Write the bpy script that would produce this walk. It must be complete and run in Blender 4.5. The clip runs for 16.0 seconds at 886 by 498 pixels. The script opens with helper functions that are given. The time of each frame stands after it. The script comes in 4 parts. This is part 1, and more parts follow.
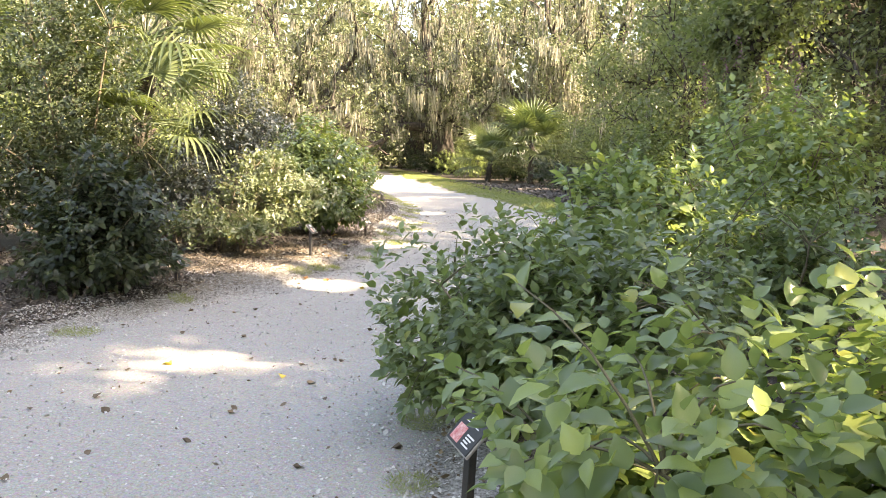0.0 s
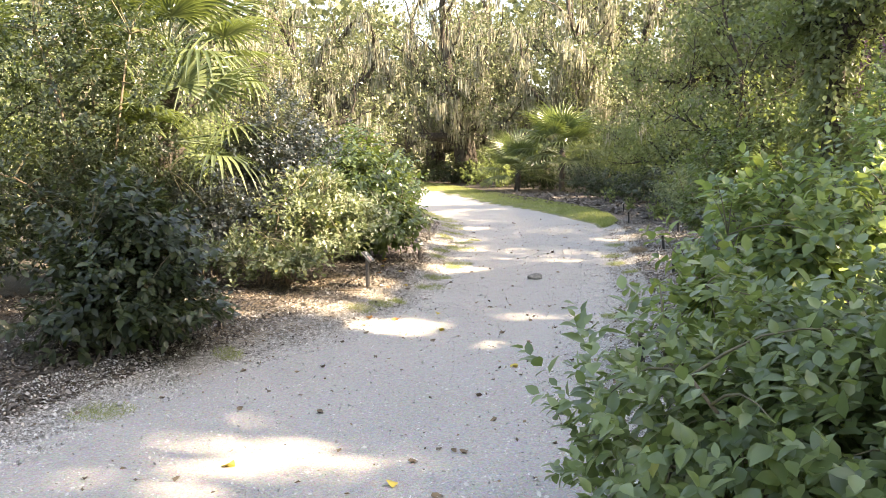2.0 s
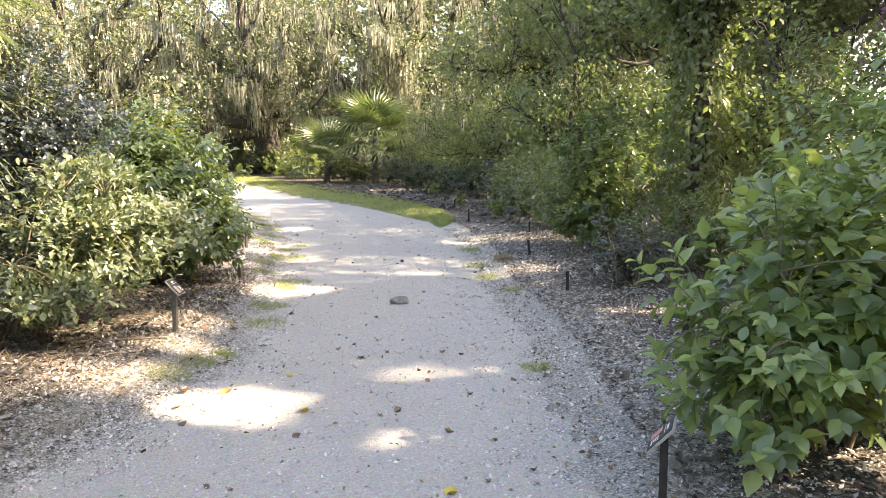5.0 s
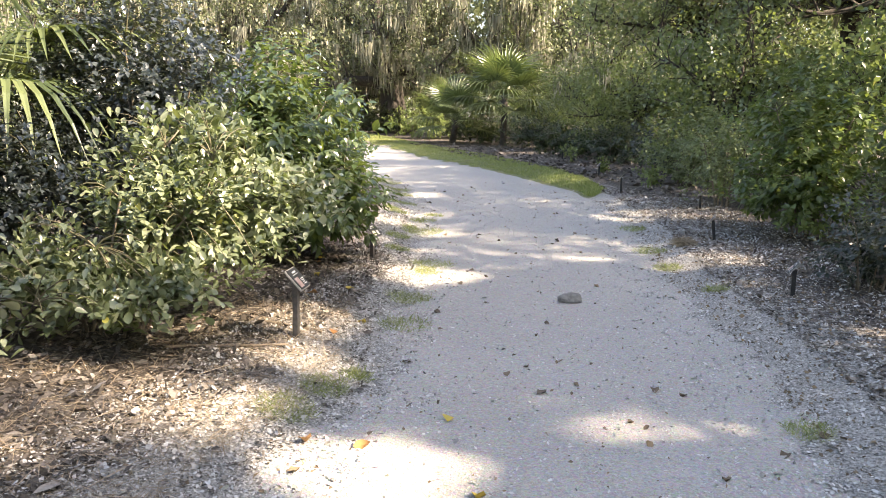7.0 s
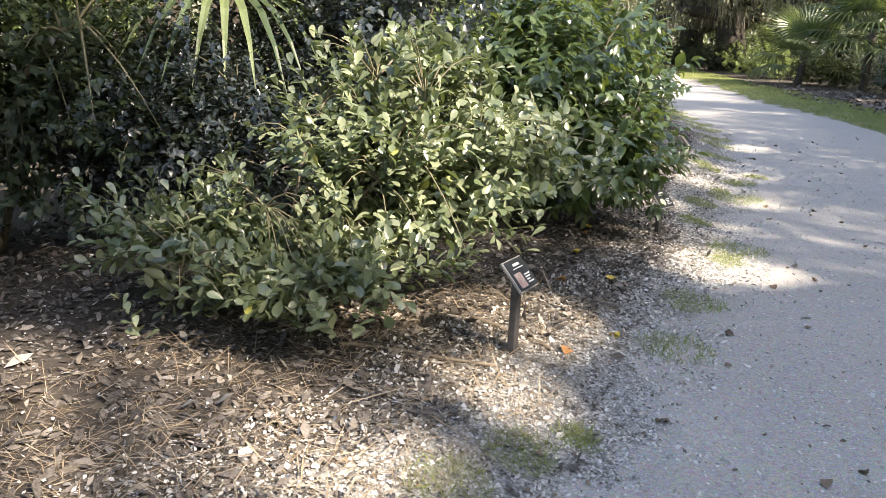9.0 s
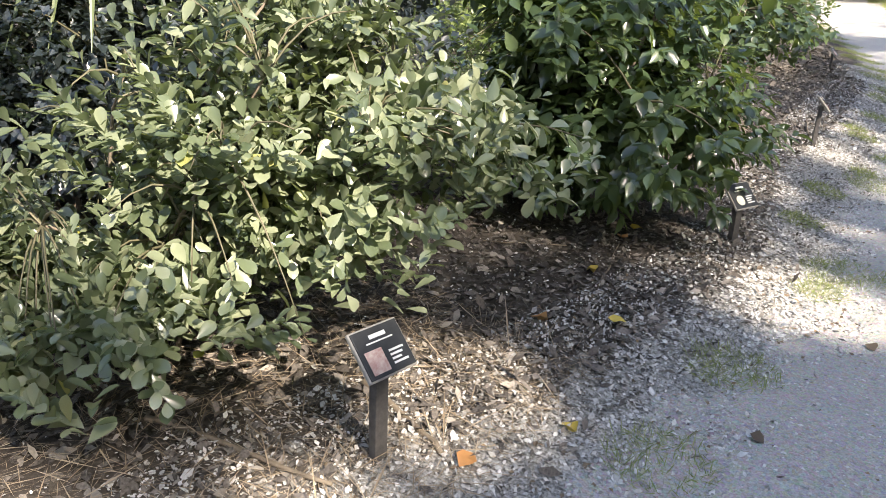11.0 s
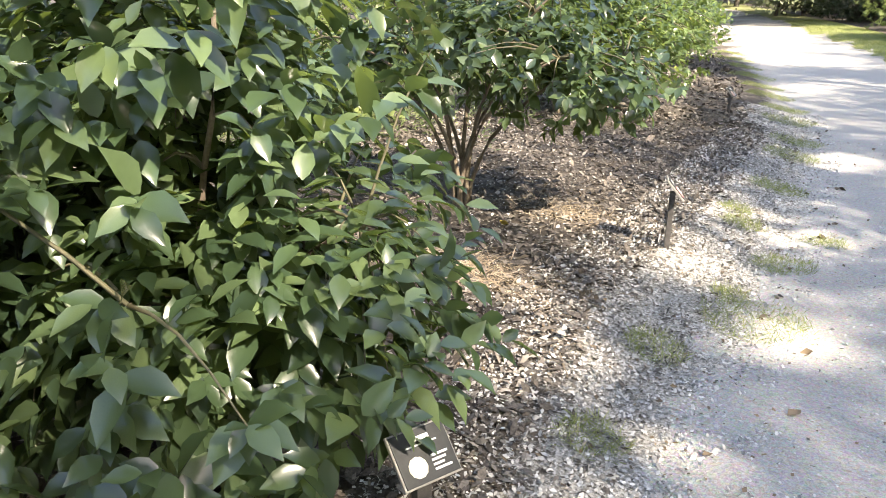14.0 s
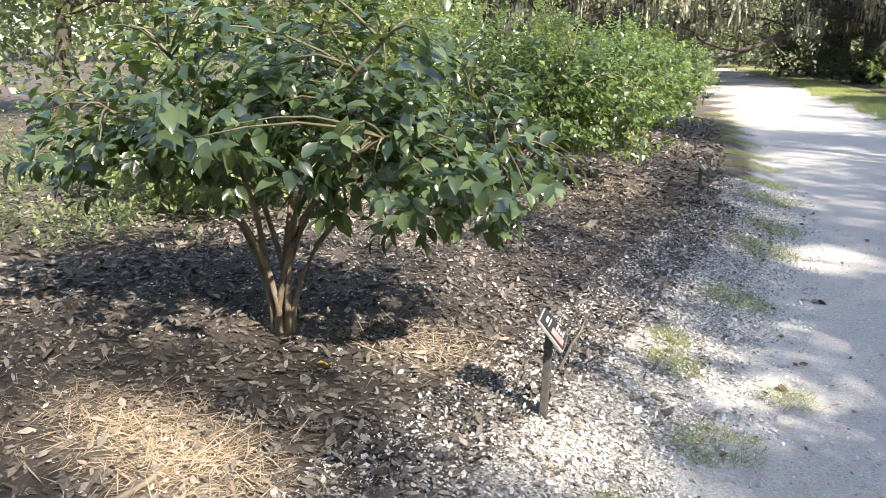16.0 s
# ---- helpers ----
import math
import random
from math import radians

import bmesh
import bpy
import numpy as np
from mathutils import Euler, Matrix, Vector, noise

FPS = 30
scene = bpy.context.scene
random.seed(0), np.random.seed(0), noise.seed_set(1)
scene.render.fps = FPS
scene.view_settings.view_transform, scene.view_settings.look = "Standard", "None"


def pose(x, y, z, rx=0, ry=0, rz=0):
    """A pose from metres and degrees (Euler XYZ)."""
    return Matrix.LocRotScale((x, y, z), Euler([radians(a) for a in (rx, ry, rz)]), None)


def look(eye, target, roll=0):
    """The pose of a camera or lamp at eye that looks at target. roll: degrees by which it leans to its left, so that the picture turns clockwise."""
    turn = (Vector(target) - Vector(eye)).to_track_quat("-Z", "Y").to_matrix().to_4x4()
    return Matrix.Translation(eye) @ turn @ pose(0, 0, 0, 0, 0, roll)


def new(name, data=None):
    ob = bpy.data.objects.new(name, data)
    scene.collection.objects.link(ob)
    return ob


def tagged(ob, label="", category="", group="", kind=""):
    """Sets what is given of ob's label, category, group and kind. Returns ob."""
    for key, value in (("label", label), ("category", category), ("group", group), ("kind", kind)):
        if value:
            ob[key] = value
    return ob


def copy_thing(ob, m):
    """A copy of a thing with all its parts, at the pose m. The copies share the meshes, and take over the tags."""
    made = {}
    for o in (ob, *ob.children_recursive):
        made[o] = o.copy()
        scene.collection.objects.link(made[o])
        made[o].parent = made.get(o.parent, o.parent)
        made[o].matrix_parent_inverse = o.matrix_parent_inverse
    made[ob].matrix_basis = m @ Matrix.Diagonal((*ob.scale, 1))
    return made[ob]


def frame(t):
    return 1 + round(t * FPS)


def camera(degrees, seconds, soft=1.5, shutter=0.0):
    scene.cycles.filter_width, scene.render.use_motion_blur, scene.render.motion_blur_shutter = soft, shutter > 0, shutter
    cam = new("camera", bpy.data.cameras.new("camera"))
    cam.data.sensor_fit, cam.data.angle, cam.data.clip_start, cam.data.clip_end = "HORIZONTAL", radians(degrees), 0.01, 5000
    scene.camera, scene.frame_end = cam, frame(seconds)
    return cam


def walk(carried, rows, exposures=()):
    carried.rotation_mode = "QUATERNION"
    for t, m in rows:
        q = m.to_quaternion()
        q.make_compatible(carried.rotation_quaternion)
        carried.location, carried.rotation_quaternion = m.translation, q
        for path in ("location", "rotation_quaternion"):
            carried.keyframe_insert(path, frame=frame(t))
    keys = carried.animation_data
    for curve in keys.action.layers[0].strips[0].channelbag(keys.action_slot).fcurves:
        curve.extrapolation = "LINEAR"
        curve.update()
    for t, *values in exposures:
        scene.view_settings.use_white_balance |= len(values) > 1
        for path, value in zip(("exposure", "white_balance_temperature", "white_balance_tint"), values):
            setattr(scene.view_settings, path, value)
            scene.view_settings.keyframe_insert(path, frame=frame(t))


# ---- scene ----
cam = camera(60.2, 16.0, 0.6)
PATH = [
    (0, (1.348, -0.176, 1.54), (1.143, 1.799, 1.298), 1.1),
    (0.5, (1.127, 0.227, 1.517), (0.798, 2.188, 1.303), 0.3),
    (1, (0.851, 0.528, 1.548), (0.514, 2.489, 1.341), -0.4),
    (1.5, (0.625, 0.915, 1.528), (0.319, 2.88, 1.32), -0.9),
    (2, (0.431, 1.289, 1.563), (0.183, 3.262, 1.347), -1.0),
    (2.5, (0.213, 1.644, 1.583), (0.079, 3.628, 1.372), -1.0),
    (3, (0.067, 2.056, 1.573), (0.06, 4.045, 1.36), -0.3),
    (3.5, (-0.024, 2.484, 1.6), (0.08, 4.469, 1.376), -0.3),
    (4, (-0.185, 2.935, 1.61), (0.019, 4.911, 1.374), 0.0),
    (4.2, (-0.212, 3.102, 1.603), (0.015, 5.074, 1.362), -0.0),
    (6.3, (-0.482, 4.981, 1.56), (-0.195, 6.944, 1.306), -0.3),
    (6.5, (-0.538, 5.16, 1.546), (-0.322, 7.129, 1.27), 0.1),
    (7, (-0.63, 5.58, 1.543), (-0.659, 7.549, 1.196), 0.7),
    (7.5, (-0.62, 5.983, 1.541), (-0.914, 7.919, 1.133), 1.2),
    (8, (-0.647, 6.39, 1.5), (-1.151, 8.269, 1.039), 1.6),
    (8.2, (-0.667, 6.574, 1.472), (-1.243, 8.431, 1.004), 1.8),
    (10.3, (-0.269, 8.204, 1.624), (-1.296, 9.791, 0.972), 1.3),
    (10.5, (-0.24, 8.399, 1.629), (-1.301, 9.958, 0.96), 1.3),
    (11, (-0.249, 8.918, 1.596), (-1.378, 10.41, 0.89), 1.4),
    (11.5, (-0.186, 9.42, 1.569), (-1.345, 10.879, 0.842), 1.3),
    (12, (-0.104, 9.922, 1.599), (-1.246, 11.39, 0.865), 2.2),
    (12.5, (-0.17, 10.405, 1.606), (-1.285, 11.908, 0.899), 2.7),
    (13, (-0.22, 10.875, 1.594), (-1.299, 12.409, 0.898), 2.0),
    (13.5, (-0.261, 11.368, 1.597), (-1.318, 12.92, 0.909), 0.8),
    (14, (-0.338, 11.846, 1.625), (-1.396, 13.422, 0.993), -0.1),
    (14.5, (-0.334, 12.301, 1.619), (-1.444, 13.861, 1.039), -0.4),
    (15, (-0.287, 12.783, 1.628), (-1.43, 14.33, 1.081), -0.3),
    (15.5, (-0.361, 13.297, 1.619), (-1.479, 14.867, 1.084), 0.2),
    (16, (-0.374, 13.775, 1.608), (-1.477, 15.367, 1.109), 0.5),
]
walk(cam, [(t, look(eye, target, roll)) for t, eye, target, roll in PATH], [(0.0, 2.46, 9000, 17), (1.5, 2.38, 8850, 16), (3.5, 2.36, 8600, 16), (7.0, 1.98, 7900, 17), (8.0, 1.78, 7500, 16), (10.5, 1.47, 6800, 14), (11.5, 1.54, 6900, 15), (13.0, 1.78, 7200, 13), (14.0, 1.95, 7200, 13), (15.0, 1.95, 7100, 13), (15.5, 1.78, 6800, 13), (16.0, 1.6, 6700, 13)])

# ---- light ----
SUN_DIR = Vector((0.735, -0.215, 0.643)).normalized()
world = bpy.data.worlds.new("world")
scene.world = world
world.use_nodes = True
wn = world.node_tree
sky = wn.nodes.new("ShaderNodeTexSky")
sky.sky_type = "NISHITA"
sky.sun_disc = False
sky.sun_elevation = math.asin(SUN_DIR.z)
sky.sun_rotation = math.atan2(SUN_DIR.x, SUN_DIR.y)
sky.air_density, sky.dust_density = 1.0, 1.6
wn.links.new(sky.outputs[0], wn.nodes["Background"].inputs[0])
wn.nodes["Background"].inputs[1].default_value = 0.14
sun = new("sun", bpy.data.lights.new("sun", "SUN"))
sun.data.energy, sun.data.angle, sun.data.color = 4.8, radians(0.7), (1.0, 0.93, 0.8)
sun.matrix_world = look((20, -6, 20), Vector((20, -6, 20)) - SUN_DIR)

# ---- materials ----


def nodes_of(name):
    m = bpy.data.materials.new(name)
    m.use_nodes = True
    nt = m.node_tree
    return m, nt, nt.nodes["Principled BSDF"]


def add(nt, kind, **sets):
    n = nt.nodes.new(kind)
    for key, value in sets.items():
        n.inputs[key.replace("_", " ")].default_value = value
    return n


def ramp(nt, fac, stops):
    r = nt.nodes.new("ShaderNodeValToRGB")
    while len(r.color_ramp.elements) < len(stops):
        r.color_ramp.elements.new(0.5)
    for e, (p, c) in zip(r.color_ramp.elements, stops):
        e.position, e.color = p, (*c, 1)
    nt.links.new(fac, r.inputs[0])
    return r.outputs[0]


def mixed(nt, fac, a, b, mode="MIX"):
    n = nt.nodes.new("ShaderNodeMix")
    n.data_type, n.blend_type = "RGBA", mode
    for sock, v in ((n.inputs[0], fac), (n.inputs[6], a), (n.inputs[7], b)):
        if hasattr(v, "links"):
            nt.links.new(v, sock)
        elif isinstance(v, tuple):
            sock.default_value = (*v, 1)
        else:
            sock.default_value = v
    return n.outputs[2]


def math_node(nt, op, a, b=0.0):
    n = nt.nodes.new("ShaderNodeMath")
    n.operation = op
    for sock, v in zip(n.inputs, (a, b)):
        if hasattr(v, "links"):
            nt.links.new(v, sock)
        else:
            sock.default_value = v
    return n.outputs[0]


def noise_fac(nt, scale, detail=4.0, rough=0.6, coord=None):
    n = add(nt, "ShaderNodeTexNoise", Scale=scale, Detail=detail, Roughness=rough)
    if coord is None:
        coord = nt.nodes.new("ShaderNodeTexCoord").outputs["Object"]
    nt.links.new(coord, n.inputs["Vector"])
    return n.outputs["Fac"]


def bumped(nt, bsdf, height, strength, distance):
    b = add(nt, "ShaderNodeBump", Strength=strength, Distance=distance)
    nt.links.new(height, b.inputs["Height"])
    nt.links.new(b.outputs[0], bsdf.inputs["Normal"])


def leaf_material(name, dark, mid, light, rough=0.4, through_amount=0.25, yellow=0.0, spec=0.5, glow=(0.42, 0.56, 0.08)):
    """Waxy leaf: colour varies from leaf to leaf, light passes partly through."""
    m, nt, b = nodes_of(name)
    geo, info = nt.nodes.new("ShaderNodeNewGeometry"), nt.nodes.new("ShaderNodeObjectInfo")
    pick = math_node(nt, "FRACT", math_node(nt, "ADD", geo.outputs["Random Per Island"], info.outputs["Random"]))
    stops = [(0.0, dark), (0.5, mid), (0.93, light)]
    if yellow:
        stops += [(1 - yellow, light), (1.0, (0.42, 0.4, 0.09))]
    col = ramp(nt, pick, stops)
    blotch = noise_fac(nt, 35.0, 2.0)
    col = mixed(nt, math_node(nt, "MULTIPLY", blotch, 0.35), col, dark)
    nt.links.new(col, b.inputs["Base Color"])
    b.inputs["Roughness"].default_value = rough
    b.inputs["Specular IOR Level"].default_value = spec
    tr = nt.nodes.new("ShaderNodeBsdfTranslucent")
    nt.links.new(mixed(nt, 0.5, col, glow), tr.inputs[0])
    mix = add(nt, "ShaderNodeMixShader", Fac=through_amount)
    nt.links.new(b.outputs[0], mix.inputs[1])
    nt.links.new(tr.outputs[0], mix.inputs[2])
    nt.links.new(mix.outputs[0], nt.nodes["Material Output"].inputs[0])
    return m


def plain_material(name, a, b_col, scale, rough=0.8, bump=0.3, dist=0.01, fine=120.0):
    m, nt, b = nodes_of(name)
    f1, f2 = noise_fac(nt, scale, 5.0), noise_fac(nt, fine, 3.0)
    col = mixed(nt, ramp(nt, f1, [(0.35, (0, 0, 0)), (0.65, (1, 1, 1))]), a, b_col)
    col = mixed(nt, 0.35, col, ramp(nt, f2, [(0.3, a), (0.7, b_col)]))
    nt.links.new(col, b.inputs["Base Color"])
    b.inputs["Roughness"].default_value = rough
    bumped(nt, b, math_node(nt, "ADD", f1, f2), bump, dist)
    return m


def chip_material(name, stops, rough=0.85):
    """Loose flakes: each takes its own colour."""
    m, nt, b = nodes_of(name)
    geo, info = nt.nodes.new("ShaderNodeNewGeometry"), nt.nodes.new("ShaderNodeObjectInfo")
    pick = math_node(nt, "FRACT", math_node(nt, "ADD", geo.outputs["Random Per Island"], info.outputs["Random"]))
    col = mixed(nt, 0.3, ramp(nt, pick, stops), ramp(nt, noise_fac(nt, 90.0), [(0.3, stops[0][1]), (0.7, stops[-1][1])]))
    nt.links.new(col, b.inputs["Base Color"])
    b.inputs["Roughness"].default_value = rough
    return m


# dark leaf, its colour lowered further to stand in for tree shade
LEAF_DARK_SHADED = leaf_material("leaf_camellia_dark_shaded", (0.018, 0.028, 0.02), (0.034, 0.05, 0.03), (0.07, 0.095, 0.05), 0.33, 0.14)
LEAF_MID = leaf_material("leaf_camellia", (0.038, 0.064, 0.03), (0.085, 0.13, 0.05), (0.18, 0.25, 0.085), 0.3, 0.34, 0.015, 0.7)
LEAF_GLOSSY = leaf_material("leaf_camellia_glossy", (0.03, 0.053, 0.03), (0.068, 0.11, 0.054), (0.15, 0.208, 0.095), 0.25, 0.26, 0.0, 1.0)
LEAF_FEATHER = leaf_material("leaf_feathery_grey_green", (0.075, 0.095, 0.055), (0.14, 0.17, 0.095), (0.24, 0.28, 0.15), 0.42, 0.4, 0.0, 0.5)
LEAF_BROAD = leaf_material("leaf_broad_light", (0.115, 0.175, 0.09), (0.235, 0.32, 0.15), (0.42, 0.52, 0.17), 0.27, 0.4, 0.03, 0.8)
LEAF_PALE = leaf_material("leaf_pale_small", (0.09, 0.118, 0.068), (0.185, 0.22, 0.13), (0.35, 0.38, 0.25), 0.24, 0.2, 0.012, 0.9)
LEAF_SAGE = leaf_material("leaf_sage", (0.075, 0.118, 0.054), (0.145, 0.205, 0.09), (0.27, 0.35, 0.15), 0.28, 0.32, 0.008, 0.8)
# next two: shade put into the colour; the second also carries sky reflection
LEAF_BLUE_SHADED = leaf_material("leaf_bluish_shaded", (0.015, 0.025, 0.022), (0.032, 0.046, 0.042), (0.075, 0.092, 0.085), 0.34, 0.1, 0.0, 0.7)
LEAF_SKY_TINTED = leaf_material("leaf_shaded_sky_tinted", (0.015, 0.022, 0.024), (0.037, 0.05, 0.055), (0.095, 0.112, 0.122), 0.28, 0.06, 0.0, 0.9)
LEAF_WOOD = leaf_material("leaf_woodland", (0.07, 0.095, 0.045), (0.155, 0.195, 0.085), (0.3, 0.34, 0.165), 0.34, 0.44, 0.012, 0.8, (0.36, 0.45, 0.15))
LEAF_OAK = leaf_material("leaf_oak", (0.07, 0.085, 0.045), (0.14, 0.165, 0.085), (0.25, 0.28, 0.15), 0.4, 0.3, 0.0, 0.5, (0.26, 0.31, 0.12))
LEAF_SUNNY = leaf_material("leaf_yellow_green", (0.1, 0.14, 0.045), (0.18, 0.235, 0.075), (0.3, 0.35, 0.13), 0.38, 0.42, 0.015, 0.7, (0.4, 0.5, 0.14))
LEAF_PALM = leaf_material("leaf_palm", (0.05, 0.075, 0.04), (0.105, 0.14, 0.07), (0.2, 0.24, 0.11), 0.33, 0.24, 0.0, 0.7)
GRASS = leaf_material("grass_blade", (0.2, 0.24, 0.08), (0.32, 0.36, 0.13), (0.5, 0.5, 0.24), 0.6, 0.35, 0.0)
MOSS = leaf_material("spanish_moss", (0.2, 0.2, 0.15), (0.35, 0.345, 0.27), (0.54, 0.53, 0.43), 0.9, 0.35, 0.0, 0.1, (0.5, 0.49, 0.4))
BARK = plain_material("bark_oak", (0.03, 0.025, 0.02), (0.1, 0.085, 0.07), 6.0, 0.9, 0.8, 0.03, 40.0)
STEM = plain_material("bark_shrub", (0.11, 0.085, 0.06), (0.27, 0.22, 0.16), 14.0, 0.8, 0.4, 0.004)
TWIG_GREEN = plain_material("twig_young", (0.08, 0.08, 0.045), (0.17, 0.15, 0.09), 20.0, 0.6, 0.2, 0.002)
POST = plain_material("sign_post_grey", (0.05, 0.048, 0.045), (0.11, 0.1, 0.095), 30.0, 0.7, 0.3, 0.002, 200.0)
# same post, colour lowered to near black for the shade on the right
POST_SHADED = plain_material("sign_post_shaded", (0.014, 0.014, 0.013), (0.035, 0.033, 0.03), 30.0, 0.7, 0.3, 0.002, 200.0)
PLATE = plain_material("sign_plate_black", (0.018, 0.02, 0.022), (0.03, 0.032, 0.035), 50.0, 0.5, 0.05, 0.001, 300.0)
RIM = plain_material("sign_rim_grey", (0.25, 0.24, 0.22), (0.38, 0.37, 0.34), 40.0, 0.6, 0.1, 0.001)
INK = plain_material("sign_lettering_white", (0.75, 0.75, 0.72), (0.82, 0.82, 0.8), 60.0, 0.5, 0.0, 0.001)
PHOTO_RED = plain_material("sign_photo_red", (0.55, 0.08, 0.09), (0.8, 0.5, 0.45), 60.0, 0.35, 0.0, 0.001)
PHOTO_PINK = plain_material("sign_photo_pink", (0.5, 0.26, 0.22), (0.72, 0.62, 0.54), 55.0, 0.35, 0.0, 0.001)
PHOTO_CREAM = plain_material("sign_photo_cream", (0.72, 0.68, 0.48), (0.85, 0.83, 0.7), 60.0, 0.35, 0.0, 0.001)
PETAL = leaf_material("petal_purple", (0.1, 0.02, 0.09), (0.2, 0.05, 0.17), (0.3, 0.1, 0.26), 0.5, 0.3)
MULCH_CHIP = chip_material("mulch_chip", [(0.0, (0.026, 0.021, 0.018)), (0.42, (0.072, 0.058, 0.05)), (0.77, (0.165, 0.14, 0.12)), (1.0, (0.42, 0.38, 0.33))])
STRAW = chip_material("pine_straw", [(0.0, (0.2, 0.145, 0.09)), (0.5, (0.36, 0.28, 0.19)), (1.0, (0.52, 0.44, 0.33))])
SHELL = chip_material("shell_chip", [(0.0, (0.1, 0.094, 0.085)), (0.22, (0.48, 0.46, 0.43)), (1.0, (0.86, 0.85, 0.82))], 0.65)
LITTER = chip_material("dry_leaf", [(0.0, (0.08, 0.06, 0.045)), (0.6, (0.2, 0.15, 0.1)), (1.0, (0.34, 0.24, 0.13))], 0.7)
YELLOW = chip_material("yellow_leaf", [(0.0, (0.5, 0.36, 0.05)), (1.0, (0.68, 0.55, 0.12))], 0.6)
ORANGE = chip_material("orange_leaf", [(0.0, (0.35, 0.16, 0.05)), (1.0, (0.5, 0.27, 0.1))], 0.6)
STONE = plain_material("grey_stone", (0.16, 0.155, 0.14), (0.33, 0.32, 0.29), 25.0, 0.9, 0.6, 0.01)

# packed pale shell path
PATH_MAT, nt, b = nodes_of("shell_path")
big, mid, fine = noise_fac(nt, 0.9, 4.0), noise_fac(nt, 7.0, 5.0), noise_fac(nt, 150.0, 3.0, 0.8)
vor = add(nt, "ShaderNodeTexVoronoi", Scale=75.0)
nt.links.new(nt.nodes.new("ShaderNodeTexCoord").outputs["Object"], vor.inputs["Vector"])
col = mixed(nt, ramp(nt, big, [(0.35, (0, 0, 0)), (0.65, (1, 1, 1))]), (0.49, 0.465, 0.42), (0.58, 0.555, 0.51))
col = mixed(nt, math_node(nt, "MULTIPLY", mid, 0.4), col, (0.4, 0.38, 0.345))
grain = noise_fac(nt, 55.0, 6.0, 0.8)
col = mixed(nt, 0.5, col, ramp(nt, fine, [(0.36, (0.16, 0.15, 0.14)), (0.5, (0.46, 0.44, 0.41)), (0.62, (0.76, 0.74, 0.7))]))
col = mixed(nt, 0.3, col, ramp(nt, grain, [(0.38, (0.15, 0.14, 0.125)), (0.52, (0.4, 0.38, 0.35)), (0.64, (0.6, 0.58, 0.55))]))
col = mixed(nt, 0.25, col, vor.outputs["Color"], "SOFT_LIGHT")
nt.links.new(col, b.inputs["Base Color"])
b.inputs["Roughness"].default_value = 0.9
bumped(nt, b, math_node(nt, "ADD", fine, math_node(nt, "MULTIPLY", vor.outputs["Distance"], 1.0)), 0.7, 0.006)

# bed soil with shell crumbs where the path has spread
SOIL, nt, b = nodes_of("mulched_soil")
spread = nt.nodes.new("ShaderNodeAttribute")
spread.attribute_name = "shell"
n1, n2, n3 = noise_fac(nt, 3.0, 6.0), noise_fac(nt, 60.0, 4.0, 0.75), noise_fac(nt, 18.0, 6.0, 0.7)
brown = mixed(nt, n2, (0.028, 0.023, 0.019), (0.105, 0.085, 0.07))
brown = mixed(nt, ramp(nt, n1, [(0.45, (0, 0, 0)), (0.7, (1, 1, 1))]), brown, (0.13, 0.108, 0.085))
white = mixed(nt, ramp(nt, n2, [(0.35, (0, 0, 0)), (0.62, (1, 1, 1))]), (0.13, 0.12, 0.105), (0.6, 0.58, 0.54))
level = math_node(nt, "ADD", spread.outputs["Fac"], math_node(nt, "MULTIPLY", math_node(nt, "SUBTRACT", n3, 0.5), 3.2))
col = mixed(nt, ramp(nt, level, [(0.3, (0, 0, 0)), (0.75, (1, 1, 1))]), brown, white)
nt.links.new(col, b.inputs["Base Color"])
b.inputs["Roughness"].default_value = 0.95
bumped(nt, b, math_node(nt, "ADD", n2, n3), 0.8, 0.02)

TURF, nt, b = nodes_of("turf")
col = mixed(nt, noise_fac(nt, 25.0, 5.0), (0.1, 0.125, 0.045), (0.24, 0.26, 0.1))
col = mixed(nt, ramp(nt, noise_fac(nt, 1.2), [(0.45, (0, 0, 0)), (0.7, (1, 1, 1))]), col, (0.3, 0.27, 0.13))
nt.links.new(col, b.inputs["Base Color"])
b.inputs["Roughness"].default_value = 0.9
bumped(nt, b, noise_fac(nt, 80.0), 0.8, 0.03)

# ---- mesh helpers ----
RNG = np.random.default_rng(7)


def mesh_of(name, verts, tris, smooth=True):
    verts, tris = np.asarray(verts, np.float32), np.asarray(tris, np.int32)
    me = bpy.data.meshes.new(name)
    me.vertices.add(len(verts))
    me.vertices.foreach_set("co", verts.ravel())
    me.loops.add(tris.size)
    me.loops.foreach_set("vertex_index", tris.ravel())
    me.polygons.add(len(tris))
    me.polygons.foreach_set("loop_start", np.arange(0, tris.size, 3, dtype=np.int32))
    me.polygons.foreach_set("use_smooth", np.full(len(tris), smooth))
    me.update(calc_edges=True)
    return me


def part(name, geo, material, parent=None, label="", smooth=True):
    """One mesh object from (verts, tris), under a thing."""
    me = geo if isinstance(geo, bpy.types.Mesh) else mesh_of(name, *geo, smooth=smooth)
    if not me.materials:
        me.materials.append(material)
    ob = new(name, me)
    ob.parent = parent
    return tagged(ob, label)


def bm_part(name, bm, material, parent=None, label=""):
    me = bpy.data.meshes.new(name)
    bm.to_mesh(me)
    bm.free()
    return part(name, me, material, parent, label)


def joined(pieces):
    vs, fs, n = [], [], 0
    for v, f in pieces:
        vs.append(v)
        fs.append(np.asarray(f) + n)
        n += len(v)
    return np.concatenate(vs), np.concatenate(fs)


